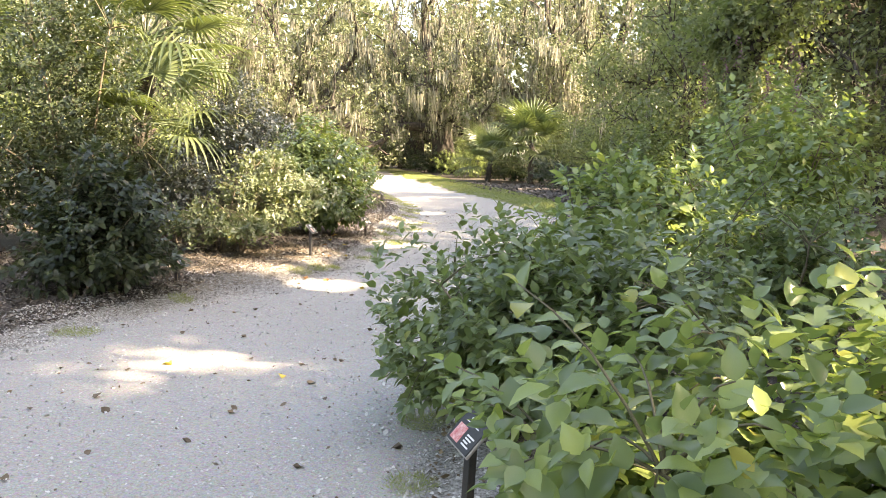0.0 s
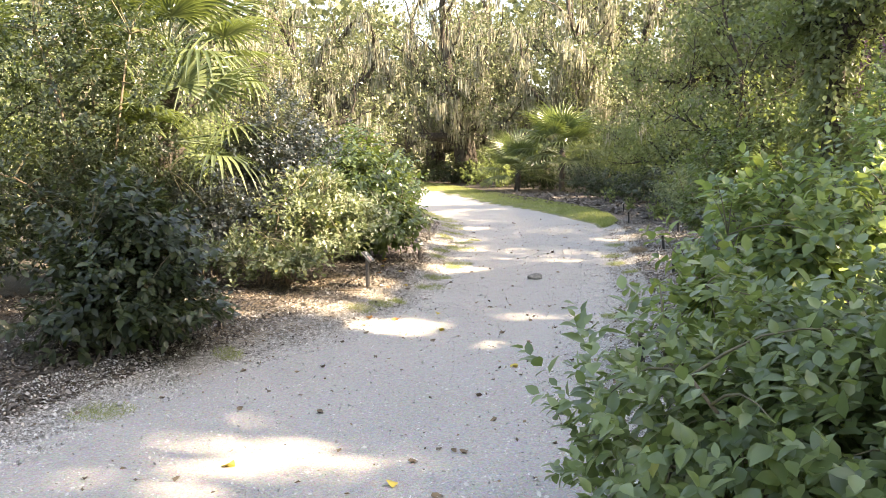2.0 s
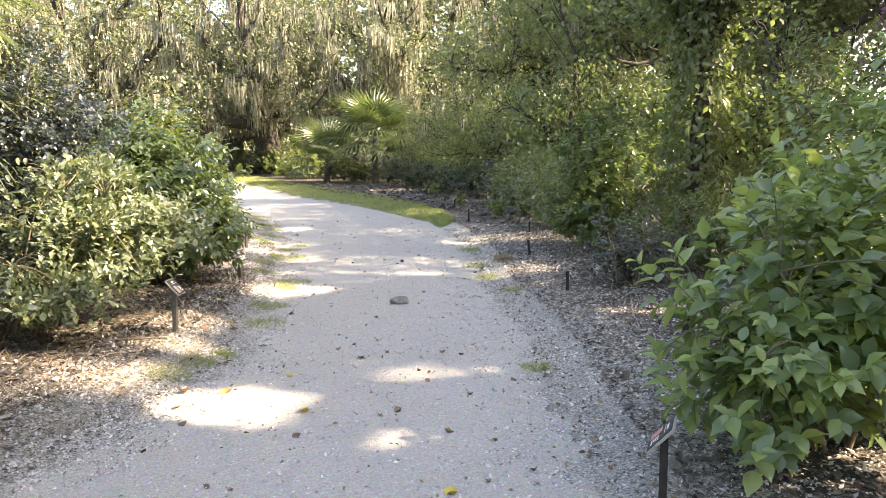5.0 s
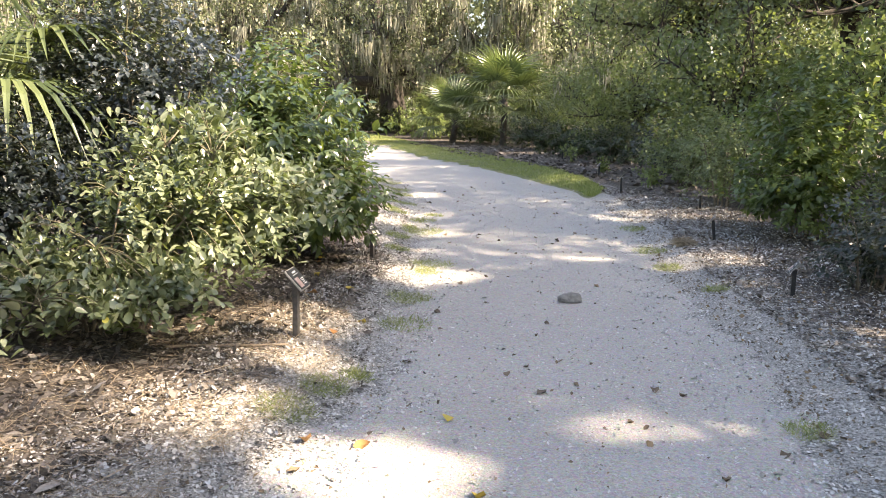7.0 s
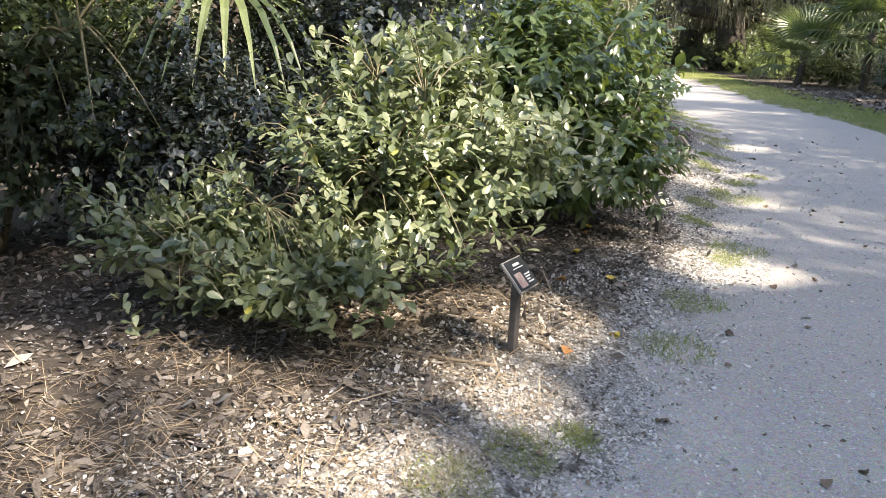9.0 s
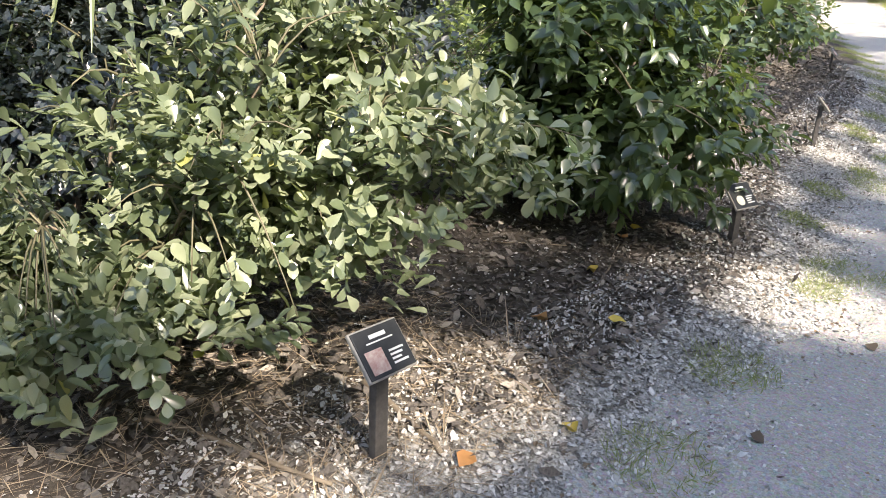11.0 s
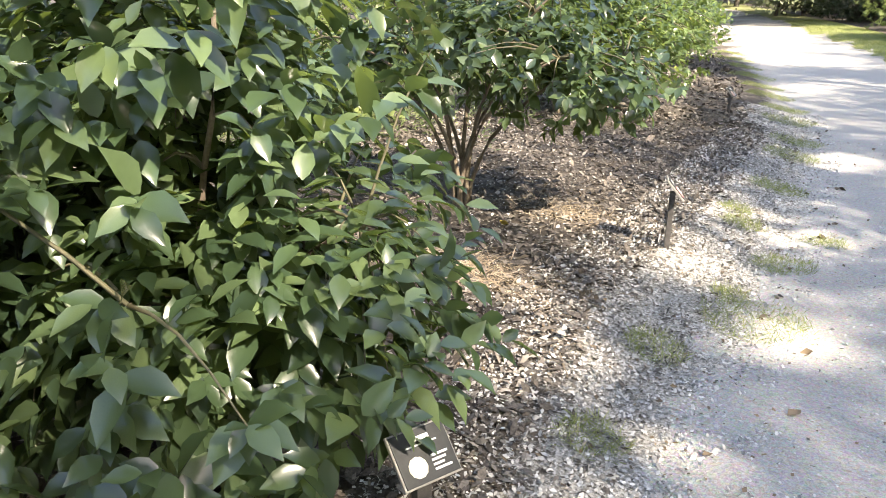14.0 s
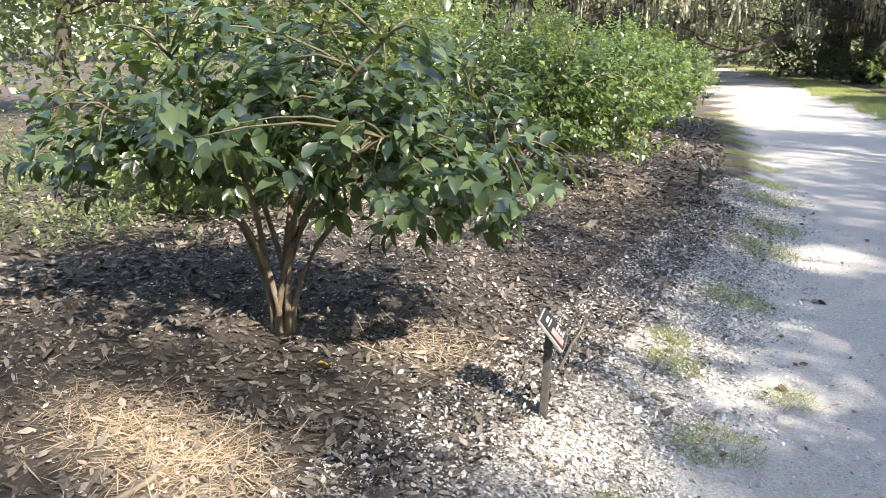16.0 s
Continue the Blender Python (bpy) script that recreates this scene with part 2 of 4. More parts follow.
def tube(points, radii, sides=6):
    p = np.asarray(points, float)
    r = np.asarray(radii, float)
    d = np.gradient(p, axis=0)
    d /= np.linalg.norm(d, axis=1, keepdims=True) + 1e-9
    ref = np.where(np.abs(d[:, 2:3]) > 0.9, [[1.0, 0, 0]], [[0, 0, 1.0]])
    u = np.cross(d, ref)
    u /= np.linalg.norm(u, axis=1, keepdims=True) + 1e-9
    w = np.cross(d, u)
    a = np.linspace(0, 2 * np.pi, sides, endpoint=False)
    ring = u[:, None] * np.cos(a)[None, :, None] + w[:, None] * np.sin(a)[None, :, None]
    v = (p[:, None] + ring * r[:, None, None]).reshape(-1, 3)
    f = []
    for i in range(len(p) - 1):
        for k in range(sides):
            a0, b0 = i * sides + k, i * sides + (k + 1) % sides
            f += [(a0, b0, b0 + sides), (a0, b0 + sides, a0 + sides)]
    end = (len(p) - 1) * sides
    f += [(end, end + k, end + k + 1) for k in range(1, sides - 1)]
    return v, np.array(f)


def wander(start, way, length, steps, bend, lift=0.0, rng=RNG):
    """A crooked line from start."""
    p, d = [np.array(start, float)], np.array(way, float)
    d /= np.linalg.norm(d)
    for _ in range(steps):
        d = d + rng.normal(0, bend, 3) + (0, 0, lift)
        d /= np.linalg.norm(d)
        p.append(p[-1] + d * length / steps)
    return np.array(p)


# leaf shapes: x across, y along, z up
LEAF_FULL = (np.array([[0, 0, 0], [-.36, .3, .07], [0, .3, -.02], [.36, .3, .07], [-.33, .66, .03], [0, .66, -.05], [.33, .66, .03], [0, 1, -.16]], float),
             np.array([[0, 2, 1], [0, 3, 2], [1, 2, 5], [1, 5, 4], [2, 3, 6], [2, 6, 5], [4, 5, 7], [5, 6, 7]]))
LEAF_FINE = (np.array([[0, 0, 0], [-.2, .14, .05], [0, .14, 0], [.2, .14, .05], [-.36, .4, .11], [0, .4, -.02], [.36, .4, .09], [-.29, .68, .05], [0, .68, -.07], [.29, .68, .03],
                       [-.12, .88, -.08], [0, .88, -.11], [.12, .88, -.08], [0, 1.04, -.19]], float),
             np.array([[0, 2, 1], [0, 3, 2]] + [t for r in (1, 4, 7) for t in ([r, r + 1, r + 4], [r, r + 4, r + 3], [r + 1, r + 2, r + 5], [r + 1, r + 5, r + 4])] + [[10, 11, 13], [11, 12, 13]]))
LEAF_OVAL = (np.array([[0, 0, 0], [-.1, .16, .03], [0, .16, 0], [.1, .16, .03], [-.27, .5, .08], [0, .5, -.01], [.27, .5, .08], [-.31, .74, .06], [0, .74, -.04], [.31, .74, .06],
                       [-.2, .92, .0], [0, .93, -.07], [.2, .92, .0], [0, 1.0, -.1]], float), LEAF_FINE[1])
LEAF_LOW = (np.array([[0, 0, 0], [-.32, .45, .08], [.32, .45, .08], [0, 1, -.1]], float), np.array([[0, 3, 1], [0, 2, 3]]))


def unit(a):
    return a / (np.linalg.norm(a, axis=-1, keepdims=True) + 1e-9)


def leaf_frames(pos, along, up, size, width=1.0):
    """Matrices (n, 3, 3) whose columns are the scaled leaf axes."""
    y = unit(along)
    x = unit(np.cross(y, up))
    z = np.cross(x, y)
    s = np.asarray(size)[:, None]
    return np.stack([x * s * width, y * s, z * s * min(width, 1.0)], -1)


def leaf_mesh(pos, frames, shape):
    v, f = shape
    verts = (np.einsum("nij,kj->nki", frames, v) + pos[:, None]).reshape(-1, 3)
    tris = (f[None] + (np.arange(len(pos)) * len(v))[:, None, None]).reshape(-1, 3)
    return verts, tris


def whorls(tips, ways, per, size, spread, twig, rng, droop=0.25):
    """Leaves in sprays round twig ends: place, direction, up, size of each."""
    n = len(tips)
    k = np.arange(per)
    t = np.tile(k / max(per - 1, 1), (n, 1))
    ang = k[None] * 2.4 + rng.uniform(0, 6.3, (n, 1)) + rng.normal(0, .3, (n, per))
    d = unit(ways)
    a = unit(np.cross(d, rng.normal(0, 1, (n, 3))))
    c = np.cross(d, a)
    side = a[:, None] * np.cos(ang)[..., None] + c[:, None] * np.sin(ang)[..., None]
    lean = (spread * (1.15 - 0.5 * t) + rng.normal(0, .15, (n, per)))[..., None]
    along = d[:, None] * np.cos(lean) + side * np.sin(lean) + rng.normal(0, .12, (n, per, 3))
    along[..., 2] -= droop
    pos = tips[:, None] + d[:, None] * ((t - 1) * twig)[..., None]
    up = d[:, None] * 0.7 + np.array([0, 0, 0.8]) + rng.normal(0, .2, (n, per, 3))
    sz = size * rng.uniform(0.65, 1.15, (n, per)) * (1.05 - 0.35 * t)
    return pos.reshape(-1, 3), unit(along.reshape(-1, 3)), up.reshape(-1, 3), sz.ravel()


def crown_points(lobes, n, rng, shell=0.45, rough=0.22):
    """Points in the outer part of some uneven ellipsoids, with the way out."""
    vol = np.array([l[1][0] * l[1][1] * l[1][2] for l in lobes]) ** (2 / 3)
    which = rng.choice(len(lobes), n, p=vol / vol.sum())
    d = unit(rng.normal(0, 1, (n, 3)))
    c = np.array([l[0] for l in lobes])[which]
    r = np.array([l[1] for l in lobes])[which]
    lump = 1 + rough * (np.sin(d[:, 0] * 5.1 + which * 2 + d[:, 2] * 3.3) * np.sin(d[:, 1] * 4.7 + which) + 0.6 * np.sin(d[:, 2] * 8.3 + d[:, 0] * 6.9 + which * 1.7))
    rad = (1 - shell * rng.uniform(0, 1, n) ** 1.6) * lump
    return c + d * r * rad[:, None], unit(d / r)


def shrub(name, label, at, lobes, material, sprays=500, per=8, leaf=0.09, width=1.0, spread=0.95, twig=0.16, stems=7, singles=0, near=(0, 0), seed=1,
          low=0.08, stem_r=0.014, category="shrub", shape=LEAF_FULL, bough=60, group="", droop=0.25, shell=0.7, rough=0.22, yellow_tips=0, foot=0.1, stem_label="", upright=1.2):
    """A shrub: woody stems from the ground, side boughs, leaf sprays; the sprays nearest to a place are single leaves."""
    rng = np.random.default_rng(seed)
    base = new(name)
    base.location = (at[0], at[1], ground_z1(*at))
    tagged(base, label, category, group)
    tips, out = crown_points(lobes, sprays, rng, shell, rough)
    keep = tips[:, 2] > low
    tips, out = tips[keep], out[keep]
    ways = out + np.array([0, 0, 0.55]) + rng.normal(0, .3, out.shape)
    anchor = []
    mid = np.mean([l[0] for l in lobes], axis=0)
    top = max(l[0][2] + l[1][2] for l in lobes)
    for k in range(stems):
        a = k / stems * 6.283 + rng.uniform(-.3, .3)
        lobe = lobes[k % len(lobes)]
        goal = np.array(lobe[0]) + np.array([math.cos(a), math.sin(a), 0.5]) * np.array(lobe[1]) * 0.55
        start = np.array([math.cos(a) * foot, math.sin(a) * foot, -0.04])
        t = np.linspace(0, 1, 9)[:, None]
        line = start + (goal - start) * np.c_[t ** upright, t ** upright, t] + np.array([0, 0, 0.25 * top]) * (t * (1 - t)) + np.cumsum(rng.normal(0, .012, (9, 3)), axis=0) * t
        part("stem", tube(line, np.linspace(stem_r, stem_r * 0.4, 9), 7), STEM, base, stem_label)
        anchor += list(line[3:])
    anchor = np.array(anchor)
    twigs = []
    for i in rng.choice(len(tips), min(bough, len(tips)), replace=False):
        j = np.argmin(((anchor - tips[i]) ** 2).sum(1))
        t = np.linspace(0, 1, 5)[:, None]
        line = anchor[j] + (tips[i] - anchor[j]) * t + np.array([0, 0, 0.06]) * np.sin(t * 3.14)
        twigs.append(tube(line, np.linspace(stem_r * 0.45, 0.002, 5), 4))
    tagged(part("branchwork", joined(twigs), TWIG_GREEN, base), kind="stuff")
    pos, along, up, size = whorls(tips, ways, per, leaf, spread, twig, rng, droop)
    keep = pos[:, 2] > 0.03
    pos, along, up, size = pos[keep], along[keep], up[keep], size[keep]
    frames = leaf_frames(pos, along, up, size, width)
    single = np.zeros(len(pos), bool)
    if singles:
        goal = np.array([near[0] - at[0], near[1] - at[1], 0.7])
        single[np.argsort(((pos - goal) ** 2).sum(1) + rng.uniform(0, .25, len(pos)))[:singles]] = True
        me = mesh_of("leaf", *(LEAF_OVAL if shape is LEAF_OVAL else LEAF_FINE))
        for p, f in zip(pos[single], frames[single]):
            ob = part("leaf", me, material, base)
            m = Matrix([[*f[r], p[r]] for r in range(3)] + [[0, 0, 0, 1]])
            ob.matrix_local = m
    tagged(part("crown", leaf_mesh(pos[~single], frames[~single], shape), material, base), kind="stuff")
    return base


# ---- the lie of the land ----
LEFT_EDGE = [(-40, -4.5), (-6, -3.4), (0, -3.1), (3, -2.9), (5.2, -2.75), (6.9, -2.35), (8, -1.65), (9.0, -1.35), (9.8, -1.05), (11.3, -1.15), (13, -0.92),
             (15.3, -1.15), (18, -1.3), (21, -1.65), (23.4, -2.15), (26.4, -2.95), (42.5, -7.9), (54, -12.0), (80, -22), (300, -110)]
RIGHT_EDGE = [(-40, 1.6), (-5, 1.1), (2, 0.95), (4, 0.9), (6.4, 0.85), (8.7, 1.13), (10.5, 1.4), (13, 1.5), (16.3, 1.95), (20, 2.05), (22, 1.95), (28, 0.4), (33, -1.5),
              (42, -3.9), (49, -6.3), (60, -9.6), (80, -17.5), (300, -103)]
LAWN_EDGE = [(20.6, 2.1), (21.6, 2.5), (24, 2.55), (27, 2.3), (34, 0.7), (41, -1.2), (52, -4.5), (59, -7.0), (80, -14.5), (120, -31)]


# how far loose shell has spread into the shaded bed
SHELL_REACH = [(4, .28), (7, .3), (8.4, .72), (10.3, .75), (11.2, .36), (13.8, .42), (15.3, .68), (20, .62), (26, .3)]


def edge(table, y):
    a = np.array(table)
    return np.interp(y, a[:, 0], a[:, 1])


def ripple(x, y, s):
    return np.sin(x * s + 1.3 * np.sin(y * s * 0.7)) * np.sin(y * s * 1.1 + 0.9 * np.sin(x * s * 0.8 + 2))


def ease(t):
    t = np.clip(t, 0, 1)
    return t * t * (3 - 2 * t)


def ground_z(x, y):
    """Beds rise gently from the path on both sides."""
    dl, dr = edge(LEFT_EDGE, y) - x, x - edge(RIGHT_EDGE, y)
    rise = 0.12 * ease((dl + 0.1) / 0.75) + 0.1 * ease((dl - 0.6) / 2.2) + 0.1 * ease((dr + 0.1) / 0.9)
    far = 0.012 * np.clip(y - 45, 0, 120)
    return -0.05 + far + rise + 0.012 * ripple(x, y, 2.3) + 0.006 * ripple(x, y, 6.1)


def ground_z1(x, y):
    return float(ground_z(np.float64(x), np.float64(y)))


def spaced(lo, a, b, hi, step):
    """Coordinates: fine from a to b, ever coarser beyond."""
    mid = np.arange(a, b + step, step)
    grow = np.cumsum(step * 1.25 ** np.arange(1, 60))
    return np.r_[(a - grow[a - grow > lo])[::-1], mid, mid[-1] + grow[mid[-1] + grow < hi]]


def sheet(xs, ys, z):
    gx, gy = np.meshgrid(xs, ys)
    v = np.stack([gx, gy, z(gx, gy)], -1).reshape(-1, 3)
    i = np.arange(len(xs) * len(ys)).reshape(len(ys), len(xs))
    a, b_, c, d = i[:-1, :-1].ravel(), i[:-1, 1:].ravel(), i[1:, 1:].ravel(), i[1:, :-1].ravel()
    return v, np.concatenate([np.stack([a, b_, c], 1), np.stack([a, c, d], 1)])


ground = part("ground", sheet(spaced(-600, -7, 6, 600, 0.13), spaced(-600, -2, 26, 700, 0.13), ground_z), SOIL)
tagged(ground, "brown mulched garden soil with pale shell crumbs", "ground", kind="structure")
co = np.empty(len(ground.data.vertices) * 3, np.float32)
ground.data.vertices.foreach_get("co", co)
co = co.reshape(-1, 3)
dl, dr = edge(LEFT_EDGE, co[:, 1]) - co[:, 0], co[:, 0] - edge(RIGHT_EDGE, co[:, 1])
off = np.maximum(dl, dr)
spread_attr = ground.data.attributes.new("shell", "FLOAT", "POINT")
spread_attr.data.foreach_set("value", np.clip(1.0 - (off - 0.4 * edge(SHELL_REACH, co[:, 1])) / np.where(dl > dr, edge(SHELL_REACH, co[:, 1]), 1.2), 0, 1).astype(np.float32))


def strip(left, right, ys, n, z, over):
    """A band between two edges that dips under the ground at its rims."""
    u = np.linspace(-0.12, 1.12, n)
    l, r = edge(left, ys), edge(right, ys)
    x = l[:, None] + (r - l)[:, None] * u[None]
    y = np.repeat(ys[:, None], n, 1)
    inside = np.minimum(x - l[:, None], r[:, None] - x)
    lift = np.clip(inside * 0.06, -0.03, over) + 0.007 * ripple(x, y, 9.0) * (inside < 0.4) + 0.004 * ripple(x, y, 23.0) * (inside < 0.4)
    v = np.stack([x, y, z(x, y) + lift], -1).reshape(-1, 3)
    i = np.arange(v.shape[0]).reshape(len(ys), n)
    a, b_, c, d = i[:-1, :-1].ravel(), i[:-1, 1:].ravel(), i[1:, 1:].ravel(), i[1:, :-1].ravel()
    return v, np.concatenate([np.stack([a, b_, c], 1), np.stack([a, c, d], 1)])


path_ys = np.r_[np.arange(-40, -2, 1.0), np.arange(-2, 26, 0.1), np.arange(26, 120, 0.5)]
path = part("path", strip(LEFT_EDGE, RIGHT_EDGE, path_ys, 70, ground_z, 0.012), PATH_MAT)
tagged(path, "pale crushed shell garden path, packed and dusty", "path", kind="structure")
lawn = part("lawn", strip([(y, x - 0.15) for y, x in RIGHT_EDGE], LAWN_EDGE, np.arange(20.6, 100, 0.1), 30, ground_z, 0.02), TURF)
tagged(lawn, "strip of short sunlit lawn beside the path", "lawn", kind="structure")

# ---- trees ----


def moss_strands(points, rng, lengths, width, full):
    """Hanging ribbons of moss, frayed to a point."""
    free = points[:, 2] > 2.7
    points, full = points[free], full[free]
    n, k = len(points), 4
    t = np.linspace(0, 1, k)
    ln = (lengths[0] + (lengths[1] - lengths[0]) * full) * rng.uniform(0.35, 1, n)
    ln = np.minimum(ln, points[:, 2] - 2.2)
    ang = rng.uniform(0, 6.3, n)
    side = np.stack([np.cos(ang), np.sin(ang), 0 * ang], 1)
    sway = rng.normal(0, .12, (n, 1, 3)) * t[None, :, None] ** 2 * ln[:, None, None] * [1, 1, 0]
    wob = np.sin(t[None] * 9 + rng.uniform(0, 6, (n, 1)))[..., None] * 0.25 * width * side[:, None]
    mid = points[:, None] + sway + wob - np.array([0, 0, 1]) * (t[None] * ln[:, None])[..., None]
    w = width * rng.uniform(0.5, 1.2, (n, 1)) * (np.array([0.6, 1.0, 0.7, 0.05]))[None] * rng.uniform(0.6, 1.2, (n, k))
    v = np.stack([mid - side[:, None] * w[..., None], mid + side[:, None] * w[..., None]], 2).reshape(-1, 3)
    f = []
    for i in range(k - 1):
        f += [(2 * i, 2 * i + 1, 2 * i + 3), (2 * i, 2 * i + 3, 2 * i + 2)]
    return v, (np.array(f)[None] + (np.arange(n) * 2 * k)[:, None, None]).reshape(-1, 3)


def tree(name, label, seed, height=11.0, fork=3.0, reach=5.0, limbs=7, radius=0.32, leaves=16000, leaf=0.13, material=None, moss=0, flat=0.35, category="tree", lean=(0, 0), clump=0.55,
         skirt=0.0, moss_len=(0.6, 2.0), moss_w=0.05):
    """Tapered trunk, crooked limbs with side boughs, a crown of leaf clumps with gaps, moss hung from the wood."""
    rng = np.random.default_rng(seed)
    base = tagged(new(name), label, category)
    wood, ends, hang = [], [], []
    trunk = wander((0, 0, -0.15), (lean[0], lean[1], 1), fork + 0.15, 7, 0.05, 0.03, rng)
    flare = np.linspace(1, 0.72, 8)
    flare[0] *= 1.45
    wood.append(tube(trunk, radius * flare, 10))
    top = trunk[-1]
    for k in range(limbs):
        a = k / limbs * 6.283 + rng.uniform(-.35, .35)
        up = rng.uniform(flat * 0.5, flat * 1.9) * (2.4 if k % 3 == 1 else 1.0)
        ln = reach * rng.uniform(0.75, 1.1) if k else (height - fork) * 0.9
        way = (math.cos(a), math.sin(a), up) if k else (0.15, 0.1, 1)
        limb = wander(top - np.array([0, 0, rng.uniform(0, 0.25) * fork]), way, ln, 10, 0.2, 0.02, rng)
        rl = radius * rng.uniform(0.36, 0.55)
        wood.append(tube(limb, np.linspace(rl, rl * 0.2, 11), 7))
        hang.append(limb[2:])
        for j in range(2, 11):
            for _ in range(2):
                d = limb[j] - limb[j - 1] + rng.normal(0, 0.55, 3) * ln / 10 + np.array([0, 0, 0.03 * ln])
                bough = wander(limb[j], d, ln * rng.uniform(0.22, 0.42), 5, 0.25, 0.05, rng)
                wood.append(tube(bough[::2] if rl < 0.12 else bough, np.linspace(rl * 0.26, 0.008, 6)[::2] if rl < 0.12 else np.linspace(rl * 0.26, 0.008, 6), 3))
                ends += [bough[3], bough[5]]
                hang.append(bough)
    part("trunk", joined(wood), BARK, base)
    ends, hang = np.array(ends), np.concatenate(hang)
    if skirt:
        n = int(len(ends) * skirt)
        a, r = rng.uniform(0, 6.3, n), reach * np.sqrt(rng.uniform(0.05, 0.8, n))
        ends = np.r_[ends, np.stack([np.cos(a) * r, np.sin(a) * r, rng.uniform(0.6, fork + 1.5, n)], 1)]
    n = leaves
    c = ends[rng.integers(0, len(ends), n)]
    off = rng.normal(0, 1, (n, 3)) * np.array([clump, clump, clump * 0.55])
    pos = c + off
    pos = pos[pos[:, 2] > 0.2]
    n = len(pos)
    along, up = unit(rng.normal(0, 1, (n, 3)) + [0, 0, -0.3]), rng.normal(0, .6, (n, 3)) + [0, 0, 1]
    frames = leaf_frames(pos, along, up, leaf * rng.uniform(0.6, 1.3, n), 1.1)
    tagged(part("crown", leaf_mesh(pos, frames, LEAF_LOW), material, base), kind="stuff")
    if moss:
        beards = max(moss // 16, 1)
        root = hang[rng.integers(0, len(hang), beards)]
        full = rng.uniform(0.35, 1, beards) ** 1.5
        pick = np.repeat(np.arange(beards), 16)
        thick = 0.34 * full[pick, None] * moss_len[1] / 2.1
        src = root[pick] + rng.normal(0, 1, (len(pick), 3)) * np.c_[thick, thick, thick * 0.6]
        tagged(part("moss", moss_strands(src, rng, moss_len, moss_w, full[pick]), MOSS, base, "grey-green hanging moss"), kind="stuff")
    return base


def place(ob, x, y, turn=0.0, size=1.0):
    ob.matrix_basis = Matrix.LocRotScale((x, y, ground_z1(x, y)), Euler((0, 0, turn)), (size,) * 3)
    return ob


def again(ob, x, y, turn=0.0, size=1.0):
    c = copy_thing(ob, Matrix.Translation((x, y, ground_z1(x, y))))
    return place(c, x, y, turn, size)


SLANT = (SUN_DIR.x / SUN_DIR.z, SUN_DIR.y / SUN_DIR.z)
# openings cut into the crowns so sun lands at these ground spots (x, y, half widths)
SUN_POOLS = [(-0.97, 8.75, .55, .42), (-2.7, 9.2, 1.3, .75), (-1.8, 10.95, .6, .48), (-3.4, 10.75, 1.1, .65), (-0.88, 12.95, .7, .55), (-1.92, 14.85, .36, .5), (-0.84, 15.74, .3, .32), (-0.95, 17.55, .42, .36),
             (-1.5, 18.0, .25, .18), (-2.6, 16.85, .46, .36), (-2.95, 15.36, .9, .32), (-1.75, 16.4, .38, .36), (-1.22, 20.7, .4, .55), (0.5, 9.32, .5, .3), (-1.6, 10.15, .45, .35)]
# spots where the crowns are only thinned, for weaker sun patches
THIN_POOLS = [(-1.07, 5.26, .8, .32), (-1.25, 4.46, .45, .2), (-2.35, 4.45, .4, .22), (0.5, 9.45, .85, .45), (-0.05, 9.8, .4, .25), (-2.15, 15.3, .45, .5), (-0.8, 14.33, .25, .22), (0.93, 12.33, .35, .16), (0.7, 14.1, .55, .28),
              (-0.98, 10.45, .25, .25), (-3.9, 19.1, .3, .3), (0.2, 7.95, .5, .2)]
# crowns cut open to brighten the woods, shrubs and palm behind
WOOD_POOLS = [(3.2, 17.5, 1.6, 1.4), (5.5, 21.0, 2.2, 1.8), (2.6, 24.5, 1.4, 1.6), (4.6, 29.5, 2.0, 2.4), (6.5, 15.0, 1.8, 1.6), (1.8, 6.9, .8, .7), (3.0, 10.5, 1.1, .9), (2.0, 13.6, .6, .6), (2.2, 35.0, 1.8, 3.0), (-4.3, 22.0, 1.0, 1.6), (-7.0, 23.0, 1.6, 1.4), (-5.8, 17.0, .8, .8), (-9.5, 15.6, 1.8, 1.2), (-5.5, 27.0, 1.0, 1.4),
              (1.2, 2.0, .9, .6), (1.3, 7.6, .6, .5), (2.7, 15.7, .8, .8), (2.9, 19.4, .8, .9), (2.4, 12.4, .6, .5), (-9.6, 14.6, 1.3, 1.0), (2.2, 9.6, .8, .7), (2.4, 16.9, .7, 1.0)]


